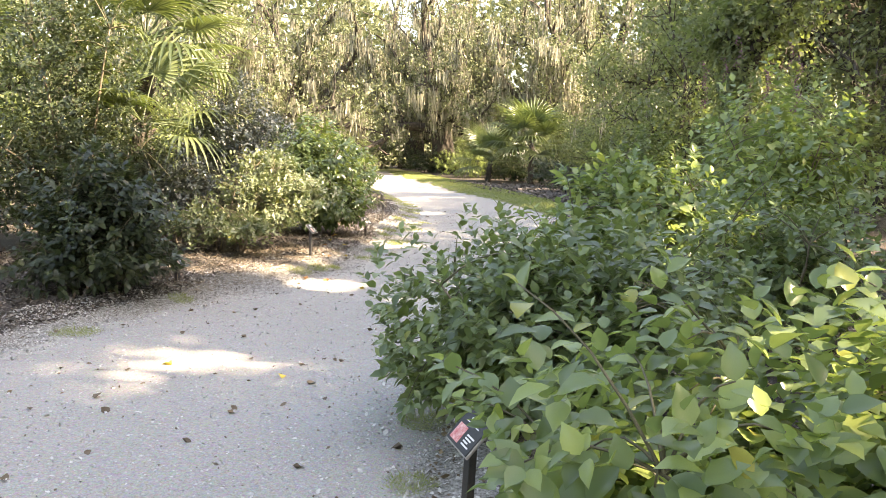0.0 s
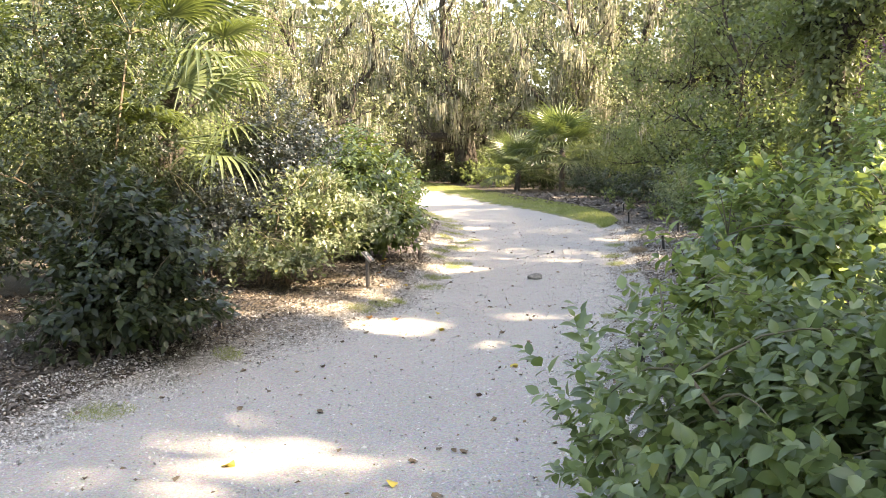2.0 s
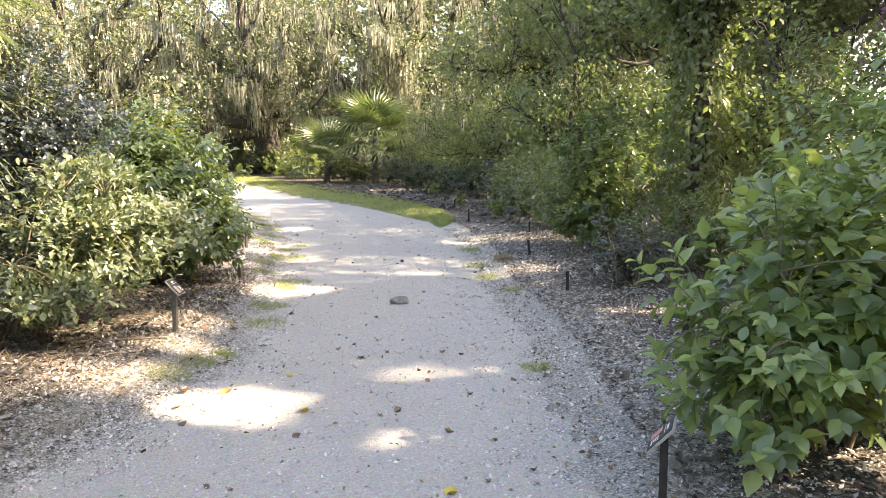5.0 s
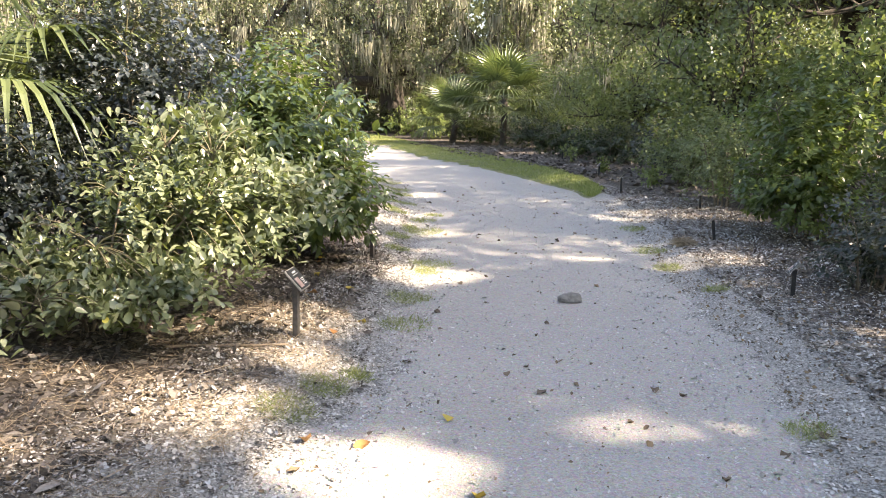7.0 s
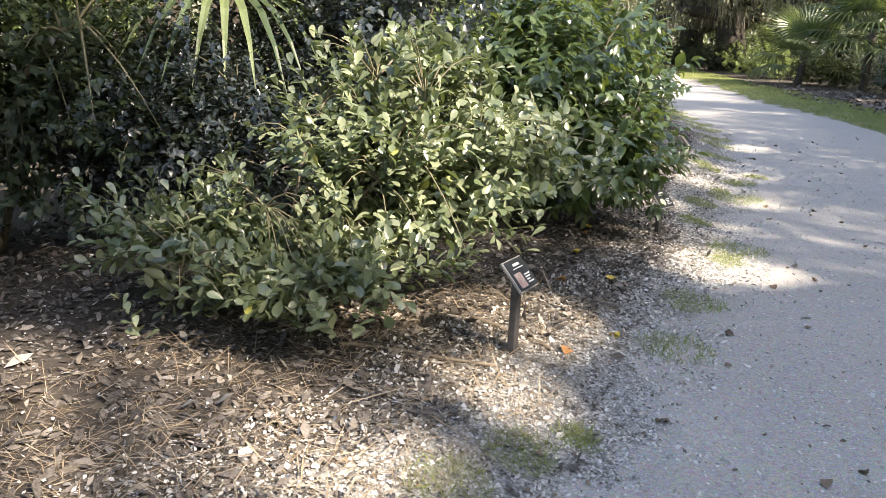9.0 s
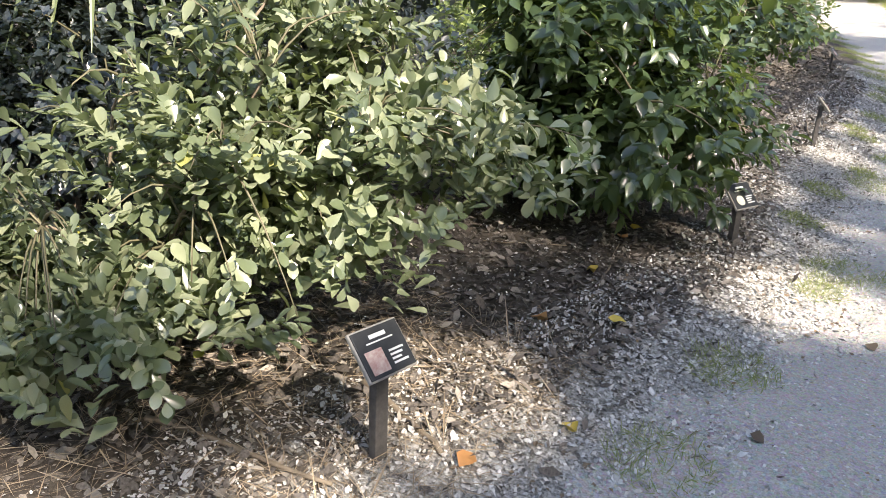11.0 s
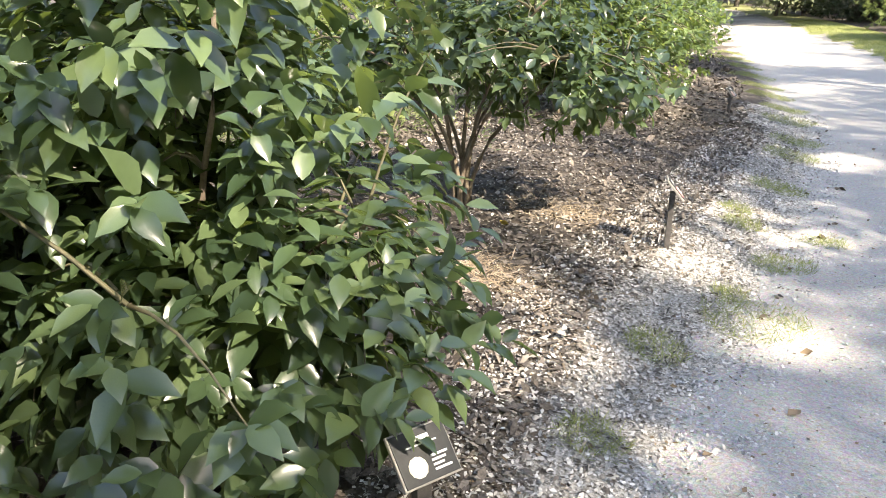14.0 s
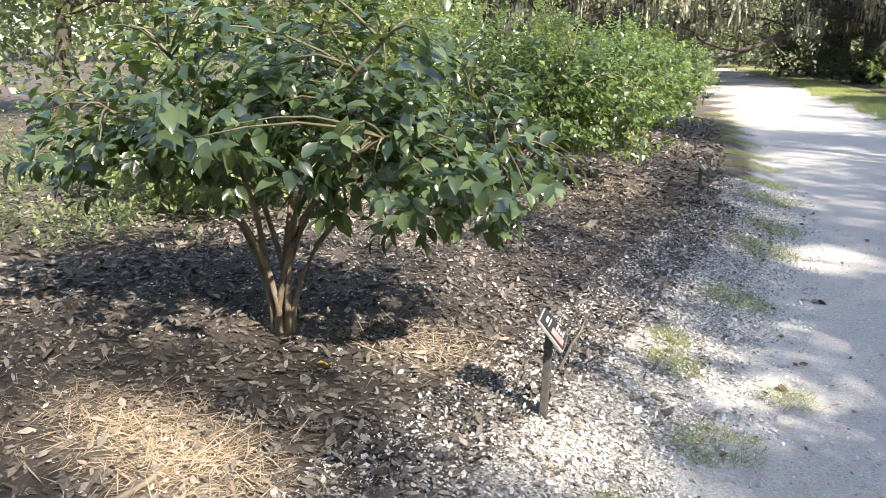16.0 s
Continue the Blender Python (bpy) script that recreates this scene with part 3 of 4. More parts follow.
def open_gaps(base, pools, thin):
    """Take the leaves and moss out of a crown where they would shade the chosen pools, only some of them for thin
    pools.
    """
    for ob in [c for c in base.children if c.name.split(".")[0] in ("crown", "moss")]:
        step = 4 if ob.name.startswith("crown") else 8
        co = np.empty(len(ob.data.vertices) * 3, np.float32)
        ob.data.vertices.foreach_get("co", co)
        co = co.reshape(-1, 3)
        m = np.array(base.matrix_basis)
        mid = co.reshape(-1, step, 3).mean(1) @ m[:3, :3].T + m[:3, 3]
        gx, gy = mid[:, 0] - SLANT[0] * mid[:, 2], mid[:, 1] - SLANT[1] * mid[:, 2]
        keep = np.ones(len(mid), bool)
        gr = np.random.default_rng(len(mid))
        fray, stays = gr.uniform(-0.5, 0.35, len(mid)), gr.uniform(0, 1, len(mid)) < 0.32
        for k, (x, y, rx, ry) in enumerate(pools + thin):
            keep &= (stays & (k >= len(pools))) | (((gx - x) / rx) ** 2 + ((gy - y) / ry) ** 2 > 1 + fray + 0.25 * np.sin(gx * 7 + gy * 3) * np.sin(gy * 9))
        if keep.all():
            continue
        tris = np.empty(len(ob.data.polygons) * 3, np.int32)
        ob.data.polygons.foreach_get("vertices", tris)
        tris = tris.reshape(len(mid), -1, 3) - (np.arange(len(mid)) * step)[:, None, None]
        tris = tris[keep] + (np.arange(keep.sum()) * step)[:, None, None]
        me = mesh_of(ob.data.name, co.reshape(-1, step, 3)[keep].reshape(-1, 3), tris.reshape(-1, 3))
        me.materials.append(ob.data.materials[0])
        ob.data = me


oak_a = tree("live_oak", "old live oak draped with pale hanging moss", 11, 18, 4.2, 9.0, 10, 1.0, 13000, 0.21, LEAF_OAK, 6600, 0.45, clump=0.6, moss_len=(0.3, 1.7), moss_w=0.065)
oak_b = tree("live_oak", "spreading live oak with crooked limbs and moss", 23, 17, 3.2, 8.5, 9, 0.95, 13000, 0.21, LEAF_OAK, 6600, 0.42, clump=0.6, lean=(0.25, 0.1), moss_len=(0.3, 1.7), moss_w=0.065)
place(oak_a, -5.0, 60, 0.4, 1.0)
place(oak_b, 4.5, 55, 1.2, 1.0)
for x, y, turn, size, src in [(-18.5, 52, 2.2, 1.0, oak_b), (12.5, 60, 4.4, 1.05, oak_a), (-27, 58, 5.2, 1.1, oak_a), (-9, 71, 0.9, 1.15, oak_b), (-22, 36, 4.0, 0.8, oak_b),
                              (-25, 74, 0.3, 1.2, oak_b), (-16.5, 60.5, 5.5, 1.0, oak_a), (6.5, 66, 2.4, 1.2, oak_a), (-1.5, 68, 1.4, 1.15, oak_b)]:
    again(src, x, y, turn, size)

# tall oaks along the sunny side, mostly out of view, added to shade the path
shade = tree("live_oak", "tall live oak shading the path from the sunny side", 31, 19.0, 7.0, 6.4, 11, 0.42, 25000, 0.22, LEAF_WOOD, 480, 0.45, clump=0.58, moss_len=(0.3, 1.4), moss_w=0.04)
place(shade, 13.0, -3.0, 0.3, 1.0)
for x, y, turn, size in [(13.5, 10.5, 2.1, 1.0), (13.0, 19.0, 4.2, 1.0), (13.0, -12.0, 1.1, 1.0), (13.0, 25.5, 5.3, 0.95), (13.0, 33.0, 1.9, 0.95), (21.0, 4.5, 3.3, 1.2), (20.5, -6.0, 2.9, 1.2), (20.0, 18.0, 0.8, 1.2), (12.4, -1.4, 4.6, 1.12), (9.5, 38.5, 2.0, 0.8), (14.0, 29.5, 0.5, 0.9), (16.5, 21.5, 3.7, 1.0)]:
    again(shade, x, y, turn, size)

# narrow high-crowned oaks between them, unseen, added to keep sun off chosen spots
high = tree("live_oak", "added out-of-view slim oak whose narrow high crown blocks sun", 37, 19.0, 15.5, 2.3, 8, 0.2, 4200, 0.23, LEAF_WOOD, 96, 0.5, clump=0.4, moss_len=(0.3, 1.2), moss_w=0.04)
place(high, 12.6, 0.4, 0.2, 1.0)
for x, y, turn, size in [(12.9, 0.8, 2.2, 0.95), (9.4, 8.6, 0.8, 0.6), (12.3, 24.6, 4.0, 1.0), (17.5, 6.3, 5.1, 1.0), (12.2, 3.4, 1.4, 1.05)]:
    again(high, x, y, turn, size)


# mixed woodland
wood_a = tree("woodland_tree", "slender leafy woodland tree with foliage near the ground", 41, 9.0, 2.2, 2.6, 7, 0.16, 6500, 0.15, LEAF_WOOD, 160, 0.7, clump=0.42, skirt=0.9, moss_len=(0.3, 1.0), moss_w=0.03)
wood_b = tree("woodland_tree", "yellow-green young woodland tree", 43, 6.5, 1.4, 2.0, 7, 0.1, 7000, 0.12, LEAF_SUNNY, 0, 0.8, clump=0.36, skirt=0.8)
wood_c = tree("woodland_tree", "grey-green feathery evergreen woodland tree", 47, 8.0, 1.6, 2.4, 8, 0.17, 8500, 0.125, LEAF_FEATHER, 96, 0.6, clump=0.4, skirt=1.1, moss_len=(0.3, 1.0), moss_w=0.03)
place(wood_a, 9.2, 19.5, 0.0)
place(wood_b, 7.2, 18.0, 0.0)
place(wood_c, 6.4, 24.5, 0.0)
WOODS = [(10.5, 5.5, 1.0, 0.8, "b"), (8.6, 21.5, 4.0, 0.9, "b"), (7.4, 29.0, 5.0, 0.9, "a"), (5.8, 33.5, 1.5, 0.9, "c"), (8.5, 34.0, 2.5, 1.0, "b"),
         (5.6, 39.0, 3.5, 0.9, "a"), (6.2, 45.0, 0.5, 1.0, "c"), (3.4, 50.0, 4.5, 0.9, "c"), (9.8, 48.0, 1.1, 1.1, "a"), (-2.0, 58.5, 2.2, 0.8, "c"), (12.5, 42.0, 3.3, 1.2, "a"), 
         (17.0, 11.0, 1.8, 1.1, "a"), (16.0, 1.0, 2.8, 1.0, "a"), (9.0, -6.0, 5.6, 0.9, "a"), (4.0, -9.0, 1.3, 0.9, "c"), (-3.5, -10.0, 2.4, 1.0, "a"),
         (-9.0, -5.5, 3.6, 1.0, "c"), (-12.5, 2.0, 4.7, 1.1, "a"), (-10.5, 7.0, 0.6, 0.9, "c"), (-9.5, 12.5, 1.6, 0.8, "a"), (-13.0, 17.5, 2.9, 0.95, "b"), (-9.5, 25.5, 3.9, 0.8, "b"), (-13.5, 29.0, 5.1, 1.0, "a"),
         (-12.0, 37.0, 0.9, 0.7, "b"), (-17.0, 23.0, 3.1, 1.2, "a"), (-15.5, 55.5, 1.2, 0.6, "c"), (-21.5, 66.0, 2.3, 0.8, "c"),
         (-11.0, 65.5, 3.0, 0.7, "c"), (-31.0, 82.0, 2.0, 1.4, "a"), (-18.5, 86.0, 4.0, 1.4, "c"), (-8.0, 84.0, 5.0, 1.4, "a"), (8.0, 82.0, 0.7, 1.5, "c"),
         (21.0, 50.0, 2.7, 1.4, "c"),  (-29.0, 100.0, 2.6, 1.6, "c")]
for x, y, turn, size, kind in WOODS:
    again({"a": wood_a, "b": wood_b, "c": wood_c}[kind], x, y, turn, size)

br = np.random.default_rng(57)
n = 36000
a, d = br.uniform(-1.15, 0.62, n), br.uniform(86, 120, n)
tall = 25 + 4 * np.sin(a * 9.0) + 3.5 * np.sin(a * 23.0 + 1) + 2 * np.sin(a * 51.0)
h = tall * br.uniform(0.01, 1, n) ** 0.8
pos = np.stack([np.sin(a) * d, 6 + np.cos(a) * d, h], 1) + br.normal(0, .5, (n, 3))
tagged(part("backdrop", leaf_mesh(pos, leaf_frames(pos, br.normal(0, 1, (n, 3)), br.normal(0, .7, (n, 3)) + [0, 0, 1], br.uniform(.6, 1.6, n), 1.2), LEAF_LOW), LEAF_OAK), "distant hazy line of grey-green woods", "woods", kind="structure")

for ob in [o for o in scene.objects if o.get("category") == "tree" and o.location.x > 4.5 and o.location.y < 45]:
    open_gaps(ob, SUN_POOLS + (WOOD_POOLS if ob.name.startswith("live_oak") or ob.location.x > 7.4 else []), THIN_POOLS)

vine_tree = tree("vine_covered_tree", "tree trunk wrapped in grey-green hanging vines", 53, 6.5, 4.0, 1.2, 6, 0.16, 3500, 0.12, LEAF_FEATHER, 0, 0.7, clump=0.4)
place(vine_tree, 5.5, 15.6)
vr = np.random.default_rng(54)
n = 5200
a, h = vr.uniform(0, 6.3, n), vr.uniform(0.55, 5.4, n)
r = (0.62 + 0.2 * np.sin(h * 2.2 + a * 2) * np.sin(h * 5 + a * 3) - 0.05 * h) * np.sqrt(vr.uniform(0.15, 1.15, n))
pos = np.stack([np.cos(a) * r, np.sin(a) * r, h], 1)
along = np.stack([np.cos(a) * .6, np.sin(a) * .6, np.full(n, -0.7)], 1) + vr.normal(0, .6, (n, 3))
part("vine", leaf_mesh(pos, leaf_frames(pos, along, np.stack([np.cos(a), np.sin(a), 0.4 + 0 * a], 1), vr.uniform(.07, .2, n), 0.7), LEAF_LOW), LEAF_FEATHER, vine_tree)

# ---- palms ----


def frond_mesh(seed, stalk, blade, fingers, droop):
    """A fan leaf: stalk, then folded fingers fanned round its end."""
    rng = np.random.default_rng(seed)
    t = np.linspace(0, 1, 8)
    line = np.stack([0 * t, t * stalk, -0.12 * stalk * t ** 2], 1)
    pieces = [tube(line, np.linspace(0.016, 0.008, 8), 5)]
    hub = line[-1]
    for k in range(fingers):
        a = (k / (fingers - 1) - 0.5) * 4.3
        d = np.array([math.sin(a), math.cos(a), 0.0])
        s = np.array([math.cos(a), -math.sin(a), 0.0])
        ln = blade * (0.75 + 0.25 * math.cos(a)) * rng.uniform(0.88, 1.05)
        u = np.linspace(0, 1, 6)
        mid = hub + d * (u * ln)[:, None] + np.array([0, 0, 1]) * (0.10 * np.sin(u * 3) * blade - droop * ln * u ** 2.6)[:, None]
        w = 0.026 * blade * np.array([0.35, 1.0, 1.15, 0.9, 0.5, 0.03])
        up = np.array([0, 0, 0.35]) * w[:, None]
        v = np.stack([mid - s * w[:, None] + up, mid, mid + s * w[:, None] + up], 1).reshape(-1, 3)
        f = []
        for i in range(5):
            for j in (0, 1):
                p = 3 * i + j
                f += [(p, p + 1, p + 4), (p, p + 4, p + 3)]
        pieces.append((v, np.array(f)))
    return mesh_of("frond", *joined(pieces), smooth=False)


def palm(label, x, y, trunk_h, fronds, stalk, blade, seed, extra=()):
    rng = np.random.default_rng(seed)
    base = tagged(new("fan_palm"), label, "palm", "fan palms")
    base.location = (x, y, ground_z1(x, y))
    line = wander((0, 0, -0.1), (0.03, 0.02, 1), trunk_h + 0.1, 6, 0.03, 0.02, rng)
    pieces = [tube(line, np.linspace(0.17, 0.13, 7), 9)]
    for k in range(34):
        h, a = k / 34 * trunk_h, k * 2.4
        c = line[0] + (line[-1] - line[0]) * (h / trunk_h)
        d = np.array([math.cos(a), math.sin(a), 0.9])
        pieces.append(tube([c + d * 0.1, c + d * 0.22], [0.045, 0.02], 5))
    part("trunk", joined(pieces), BARK, base, "trunk rough with old leaf stubs")
    shapes = [frond_mesh(seed + i, stalk, blade, 26, dr) for i, dr in enumerate((0.18, 0.3, 0.42))]
    spots = [(k * 2.4, math.radians(72 - 95 * (k / fronds) ** 1.1) * 0.95) for k in range(fronds)] + list(extra)
    for k, (a, e) in enumerate(spots):
        ob = part("frond", shapes[k % 3], LEAF_PALM, base)
        ob.matrix_local = Matrix.Translation(line[-1]) @ Matrix.Rotation(a, 4, "Z") @ Matrix.Rotation(e, 4, "X")
    return base


palm("fan palm with bright sunlit fronds behind the shrubs", -5.6, 13.2, 3.3, 24, 1.0, 1.15, 3)
palm("dark fan palm standing among shrubs", -7.3, 10.9, 2.7, 18, 0.9, 0.95, 8)
palm("fan palm at the far edge of the lawn", 1.7, 43.6, 2.3, 26, 1.5, 1.7, 5)
palm("low fan palm among shrubs across the lawn", -0.8, 45.5, 1.2, 16, 1.4, 1.5, 13)
low = palm("low fan palm with a drooping frond", -4.75, 11.3, 1.8, 7, 0.9, 1.0, 21, [(4.85, 0.2), (4.3, -0.15), (5.4, 0.0)])

# ---- shrubs, sunny side ----
LOBE = lambda x, y, z, rx, ry, rz: ((x, y, z), (rx, ry, rz))  # noqa: E731
shrub("broadleaf_shrub", "low shrub with large soft light-green leaves", (2.1, 1.75), [LOBE(-.05, 0, .74, .85, .75, .5), LOBE(.5, -.1, .75, .85, .8, .45), LOBE(-.3, .1, .5, .5, .45, .38)], LEAF_BROAD,
      800, 7, 0.098, 1.0, 0.95, 0.16, 11, 300, (1.4, 0.9), 101, 0.2, 0.011, bough=150, shell=0.6, shape=LEAF_FINE)
shrub("camellia", "rounded camellia with dense matt green leaves", (1.42, 4.05), [LOBE(-.15, .1, .62, .82, .82, .56), LOBE(.4, -.15, .66, .8, .85, .6), LOBE(-.1, .1, .28, .78, .8, .3)], LEAF_SAGE,
      1750, 8, 0.09, 0.8, 0.9, 0.15, 9, 280, (0.2, 3.0), 102, 0.04, bough=120)
shrub("camellia", "camellia with upright leafy shoots", (3.3, 5.7), [LOBE(0, 0, .75, .85, .9, .7), LOBE(.2, .5, .6, .8, .7, .55)], LEAF_SAGE, 700, 8, 0.1, 1.0, 0.85, 0.16, 8, 0, (0, 0), 103, 0.05, bough=80, shape=LEAF_LOW)
shrub("hydrangea", "sprawling shrub with pale broad pointed leaves", (2.25, 7.35), [LOBE(0, 0, .78, .82, .78, .72), LOBE(-.45, -.2, .48, .55, .55, .4), LOBE(.4, 0, 1.05, .65, .6, .5)], LEAF_BROAD,
      580, 7, 0.135, 0.9, 1.0, 0.16, 10, 220, (0.8, 6.4), 104, 0.12, bough=110, shape=LEAF_FINE)
berry = shrub("flowering_shrub", "tall loose shrub with dull purple flower spikes", (4.2, 8.9), [LOBE(0, 0, 1.6, 1.1, 1.1, 1.0), LOBE(-.3, -.5, .9, .9, .9, .8), LOBE(.4, .6, 1.3, .9, .9, 1.0)], LEAF_BROAD,
              620, 7, 0.14, 1.05, 1.05, 0.2, 10, 0, (0, 0), 105, 0.3, bough=120, shape=LEAF_LOW)
fr = np.random.default_rng(61)
for k in range(9):
    a = k * 2.4
    start = np.array([-0.55 + 0.5 * math.cos(a), -0.5 + 0.5 * math.sin(a), 2.0 + 0.06 * k])
    n = 60
    t = fr.uniform(0, 1, n)
    pos = start + np.stack([0.06 * np.sin(t * 3), 0 * t, 0.28 * t], 1) + fr.normal(0, .012, (n, 3))
    part("flower_spike", leaf_mesh(pos, leaf_frames(pos, fr.normal(0, 1, (n, 3)), fr.normal(0, 1, (n, 3)), fr.uniform(.015, .035, n)), LEAF_LOW), PETAL, berry, "dull purple flower spike")["kind"] = "stuff"
shrub("dwarf_shrub", "small rounded blue-green shrub on mulch", (3.05, 12.25), [LOBE(0, 0, .45, .55, .55, .5), LOBE(.3, .3, .35, .5, .5, .4)], LEAF_BLUE_SHADED, 420, 8, 0.055, 0.9, 0.9, 0.13, 7, 0, (0, 0), 106, 0.04, 0.008)
shrub("camellia", "bushy camellia at the bed's edge, partly sunlit", (3.85, 15.4), [LOBE(0, 0, 1.25, .95, .95, 1.0), LOBE(-.2, -.2, .6, .85, .85, .55)], LEAF_MID, 800, 8, 0.12, 1.0, 0.95, 0.15, 7, 0, (0, 0), 107, 0.08, shape=LEAF_LOW)
shrub("shrub", "light green shrub with small leaves in the bed", (3.9, 18.6), [LOBE(0, 0, .85, .8, .8, .85), LOBE(.3, .9, .9, .8, .8, .9)], LEAF_WOOD, 650, 8, 0.075, 0.9, 0.95, 0.15, 7, 0, (0, 0), 108, 0.06, shape=LEAF_LOW)
shrub("shrub", "leggy young shrub with yellow-green leaves", (4.9, 11.2), [LOBE(0, 0, 1.7, .9, .9, 1.3), LOBE(.2, .5, .9, .9, .9, .8)], LEAF_SAGE, 480, 7, 0.12, 0.75, 1.0, 0.2, 8, 0, (0, 0), 109, 0.2, shape=LEAF_LOW)
shrub("shrub", "low wide shrub in the shade of the trees", (4.6, 13.2), [LOBE(0, 0, .55, .9, .8, .6)], LEAF_MID, 420, 8, 0.085, 1.0, 0.95, 0.14, 7, 0, (0, 0), 110, 0.05, shape=LEAF_LOW)
# the darkest of these reuse leaf colours lowered to imitate shade
for k, (x, y, w, h, mat, sd) in enumerate([(4.4, 22.6, 1.1, 1.5, LEAF_WOOD, 111), (5.0, 26.8, 1.2, 1.5, LEAF_BLUE_SHADED, 112), (4.4, 30.6, 1.3, 1.3, LEAF_DARK_SHADED, 113), (3.6, 34.6, 1.3, 1.2, LEAF_DARK_SHADED, 114), (2.8, 39.4, 1.5, 1.5, LEAF_DARK_SHADED, 115),
                                           (0.6, 46.6, 1.7, 1.6, LEAF_DARK_SHADED, 116), (-2.8, 50.5, 1.8, 1.9, LEAF_SUNNY, 117), (-6.2, 58.5, 1.9, 2.0, LEAF_DARK_SHADED, 118), (-9.5, 66.0, 2.0, 2.0, LEAF_DARK_SHADED, 119), (6.2, 6.3, 1.2, 1.6, LEAF_WOOD, 120),
                                           (6.2, 3.2, 1.1, 1.4, LEAF_WOOD, 121), (6.4, 0.5, 1.2, 1.5, LEAF_WOOD, 122), (-0.9, 52.5, 1.6, 1.7, LEAF_DARK_SHADED, 123)]):
    shrub("shrub", "sunny yellow-green shrub across the lawn" if mat is LEAF_SUNNY else "evergreen shrub under the trees", (x, y), [LOBE(0, 0, h * .5, w, w, h * .55), LOBE(w * .5, .4, h * .42, w * .8, w * .8, h * .5)],
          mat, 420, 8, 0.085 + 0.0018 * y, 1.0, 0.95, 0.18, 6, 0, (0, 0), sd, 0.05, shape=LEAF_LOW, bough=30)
for x, y, s in [(3.5, 21.8, 0.28), (3.1, 30.5, 0.38), (3.3, 26.0, 0.22), (1.02, 2.25, 0.14)]:
    shrub("young_plant", "small yellow-green seedling plant on mulch", (x, y), [LOBE(0, 0, s, s, s, s)], LEAF_SUNNY, 40, 7, 0.1, 0.7, 0.8, 0.1, 4, 0, (0, 0), int(x * 100), 0.05, 0.006, bough=20, category="plant")

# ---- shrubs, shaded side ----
# camellias, holly and tea olives here have shade put into their leaf colour
shrub("camellia", "dark camellia dense down to the mulch, leaves darkened for shade", (-3.0, 7.25), [LOBE(0, 0, .78, .74, .66, .7), LOBE(0, -.1, .38, .8, .7, .38)], LEAF_DARK_SHADED, 1150, 8, 0.11, 0.7, 0.9, 0.15, 8, 160, (-1.8, 5.5), 201, 0.03, bough=80, droop=0.45)
shrub("holly", "tall dark evergreen shrub with small leaves darkened for shade", (-4.95, 10.1), [LOBE(0, 0, 2.4, 1.1, 1.15, 2.1), LOBE(-.5, -.6, 1.1, 1.2, 1.1, 1.0), LOBE(.4, .3, 1.1, 1.0, 1.0, 1.0)], LEAF_DARK_SHADED, 3500, 8, 0.08, 0.9, 0.95, 0.17, 9, 0, (0, 0), 202, 0.2, 0.025, bough=160, shape=LEAF_LOW)
shrub("camellia", "shaded camellia with drooping lower boughs", (-5.2, 7.6), [LOBE(0, 0, .95, .9, .9, .85)], LEAF_DARK_SHADED, 600, 8, 0.09, 0.95, 0.95, 0.16, 7, 0, (0, 0), 203, 0.12, bough=60, shape=LEAF_LOW)
shrub("tea_olive", "evergreen shrub, leaves coloured grey-blue for shade and sky reflection", (-3.85, 10.75), [LOBE(0, 0, .82, .8, .7, .72), LOBE(-.6, .2, .75, .8, .8, .7)], LEAF_SKY_TINTED, 2000, 8, 0.068, 0.95, 0.95, 0.16, 8, 0, (0, 0), 204, 0.1, bough=90, shape=LEAF_LOW)
shrub("tea_olive", "tall evergreen shrub, leaves coloured grey-blue for shade and sky reflection", (-3.15, 11.65), [LOBE(.05, 0, 1.52, .8, .7, 1.02), LOBE(-.3, -.2, 1.1, .65, .7, .85)], LEAF_SKY_TINTED, 2500, 8, 0.068, 0.95, 0.95, 0.16, 8, 0, (0, 0), 205, 0.15, bough=90, shape=LEAF_LOW)
shrub("tea_olive", "sunlit shrub with small pale glossy leaves", (-2.85, 10.45), [LOBE(.35, .15, .92, .6, .6, .62), LOBE(.5, .25, .78, .66, .66, .45), LOBE(-.25, -.4, .5, .66, .6, .36), LOBE(.4, -.3, .45, .6, .5, .24), LOBE(.85, .55, 1.0, .6, .5, .14), LOBE(1.0, .8, .82, .45, .35, .1),
                                                                                        LOBE(.75, .25, .62, .55, .4, .12), LOBE(.2, -.65, .36, .55, .3, .14), LOBE(.5, .5, 1.3, .5, .4, .16)], LEAF_PALE,
      860, 11, 0.09, 0.86, 0.85, 0.28, 12, 300, (-1.2, 9.0), 206, 0.1, 0.012, bough=220, shape=LEAF_OVAL, foot=0.18, droop=0.12, rough=0.3)
shrub("camellia", "dark camellia with large drooping leaves", (-2.45, 13.35), [LOBE(0, 0, 1.25, .95, .95, .9), LOBE(.35, -.1, .65, .8, .85, .55), LOBE(-.35, -.2, .6, .8, .8, .5)], LEAF_GLOSSY,
      1250, 8, 0.132, 0.76, 1.0, 0.16, 9, 300, (-1.0, 12.0), 207, 0.1, 0.016, bough=110, droop=0.55, shape=LEAF_FINE)
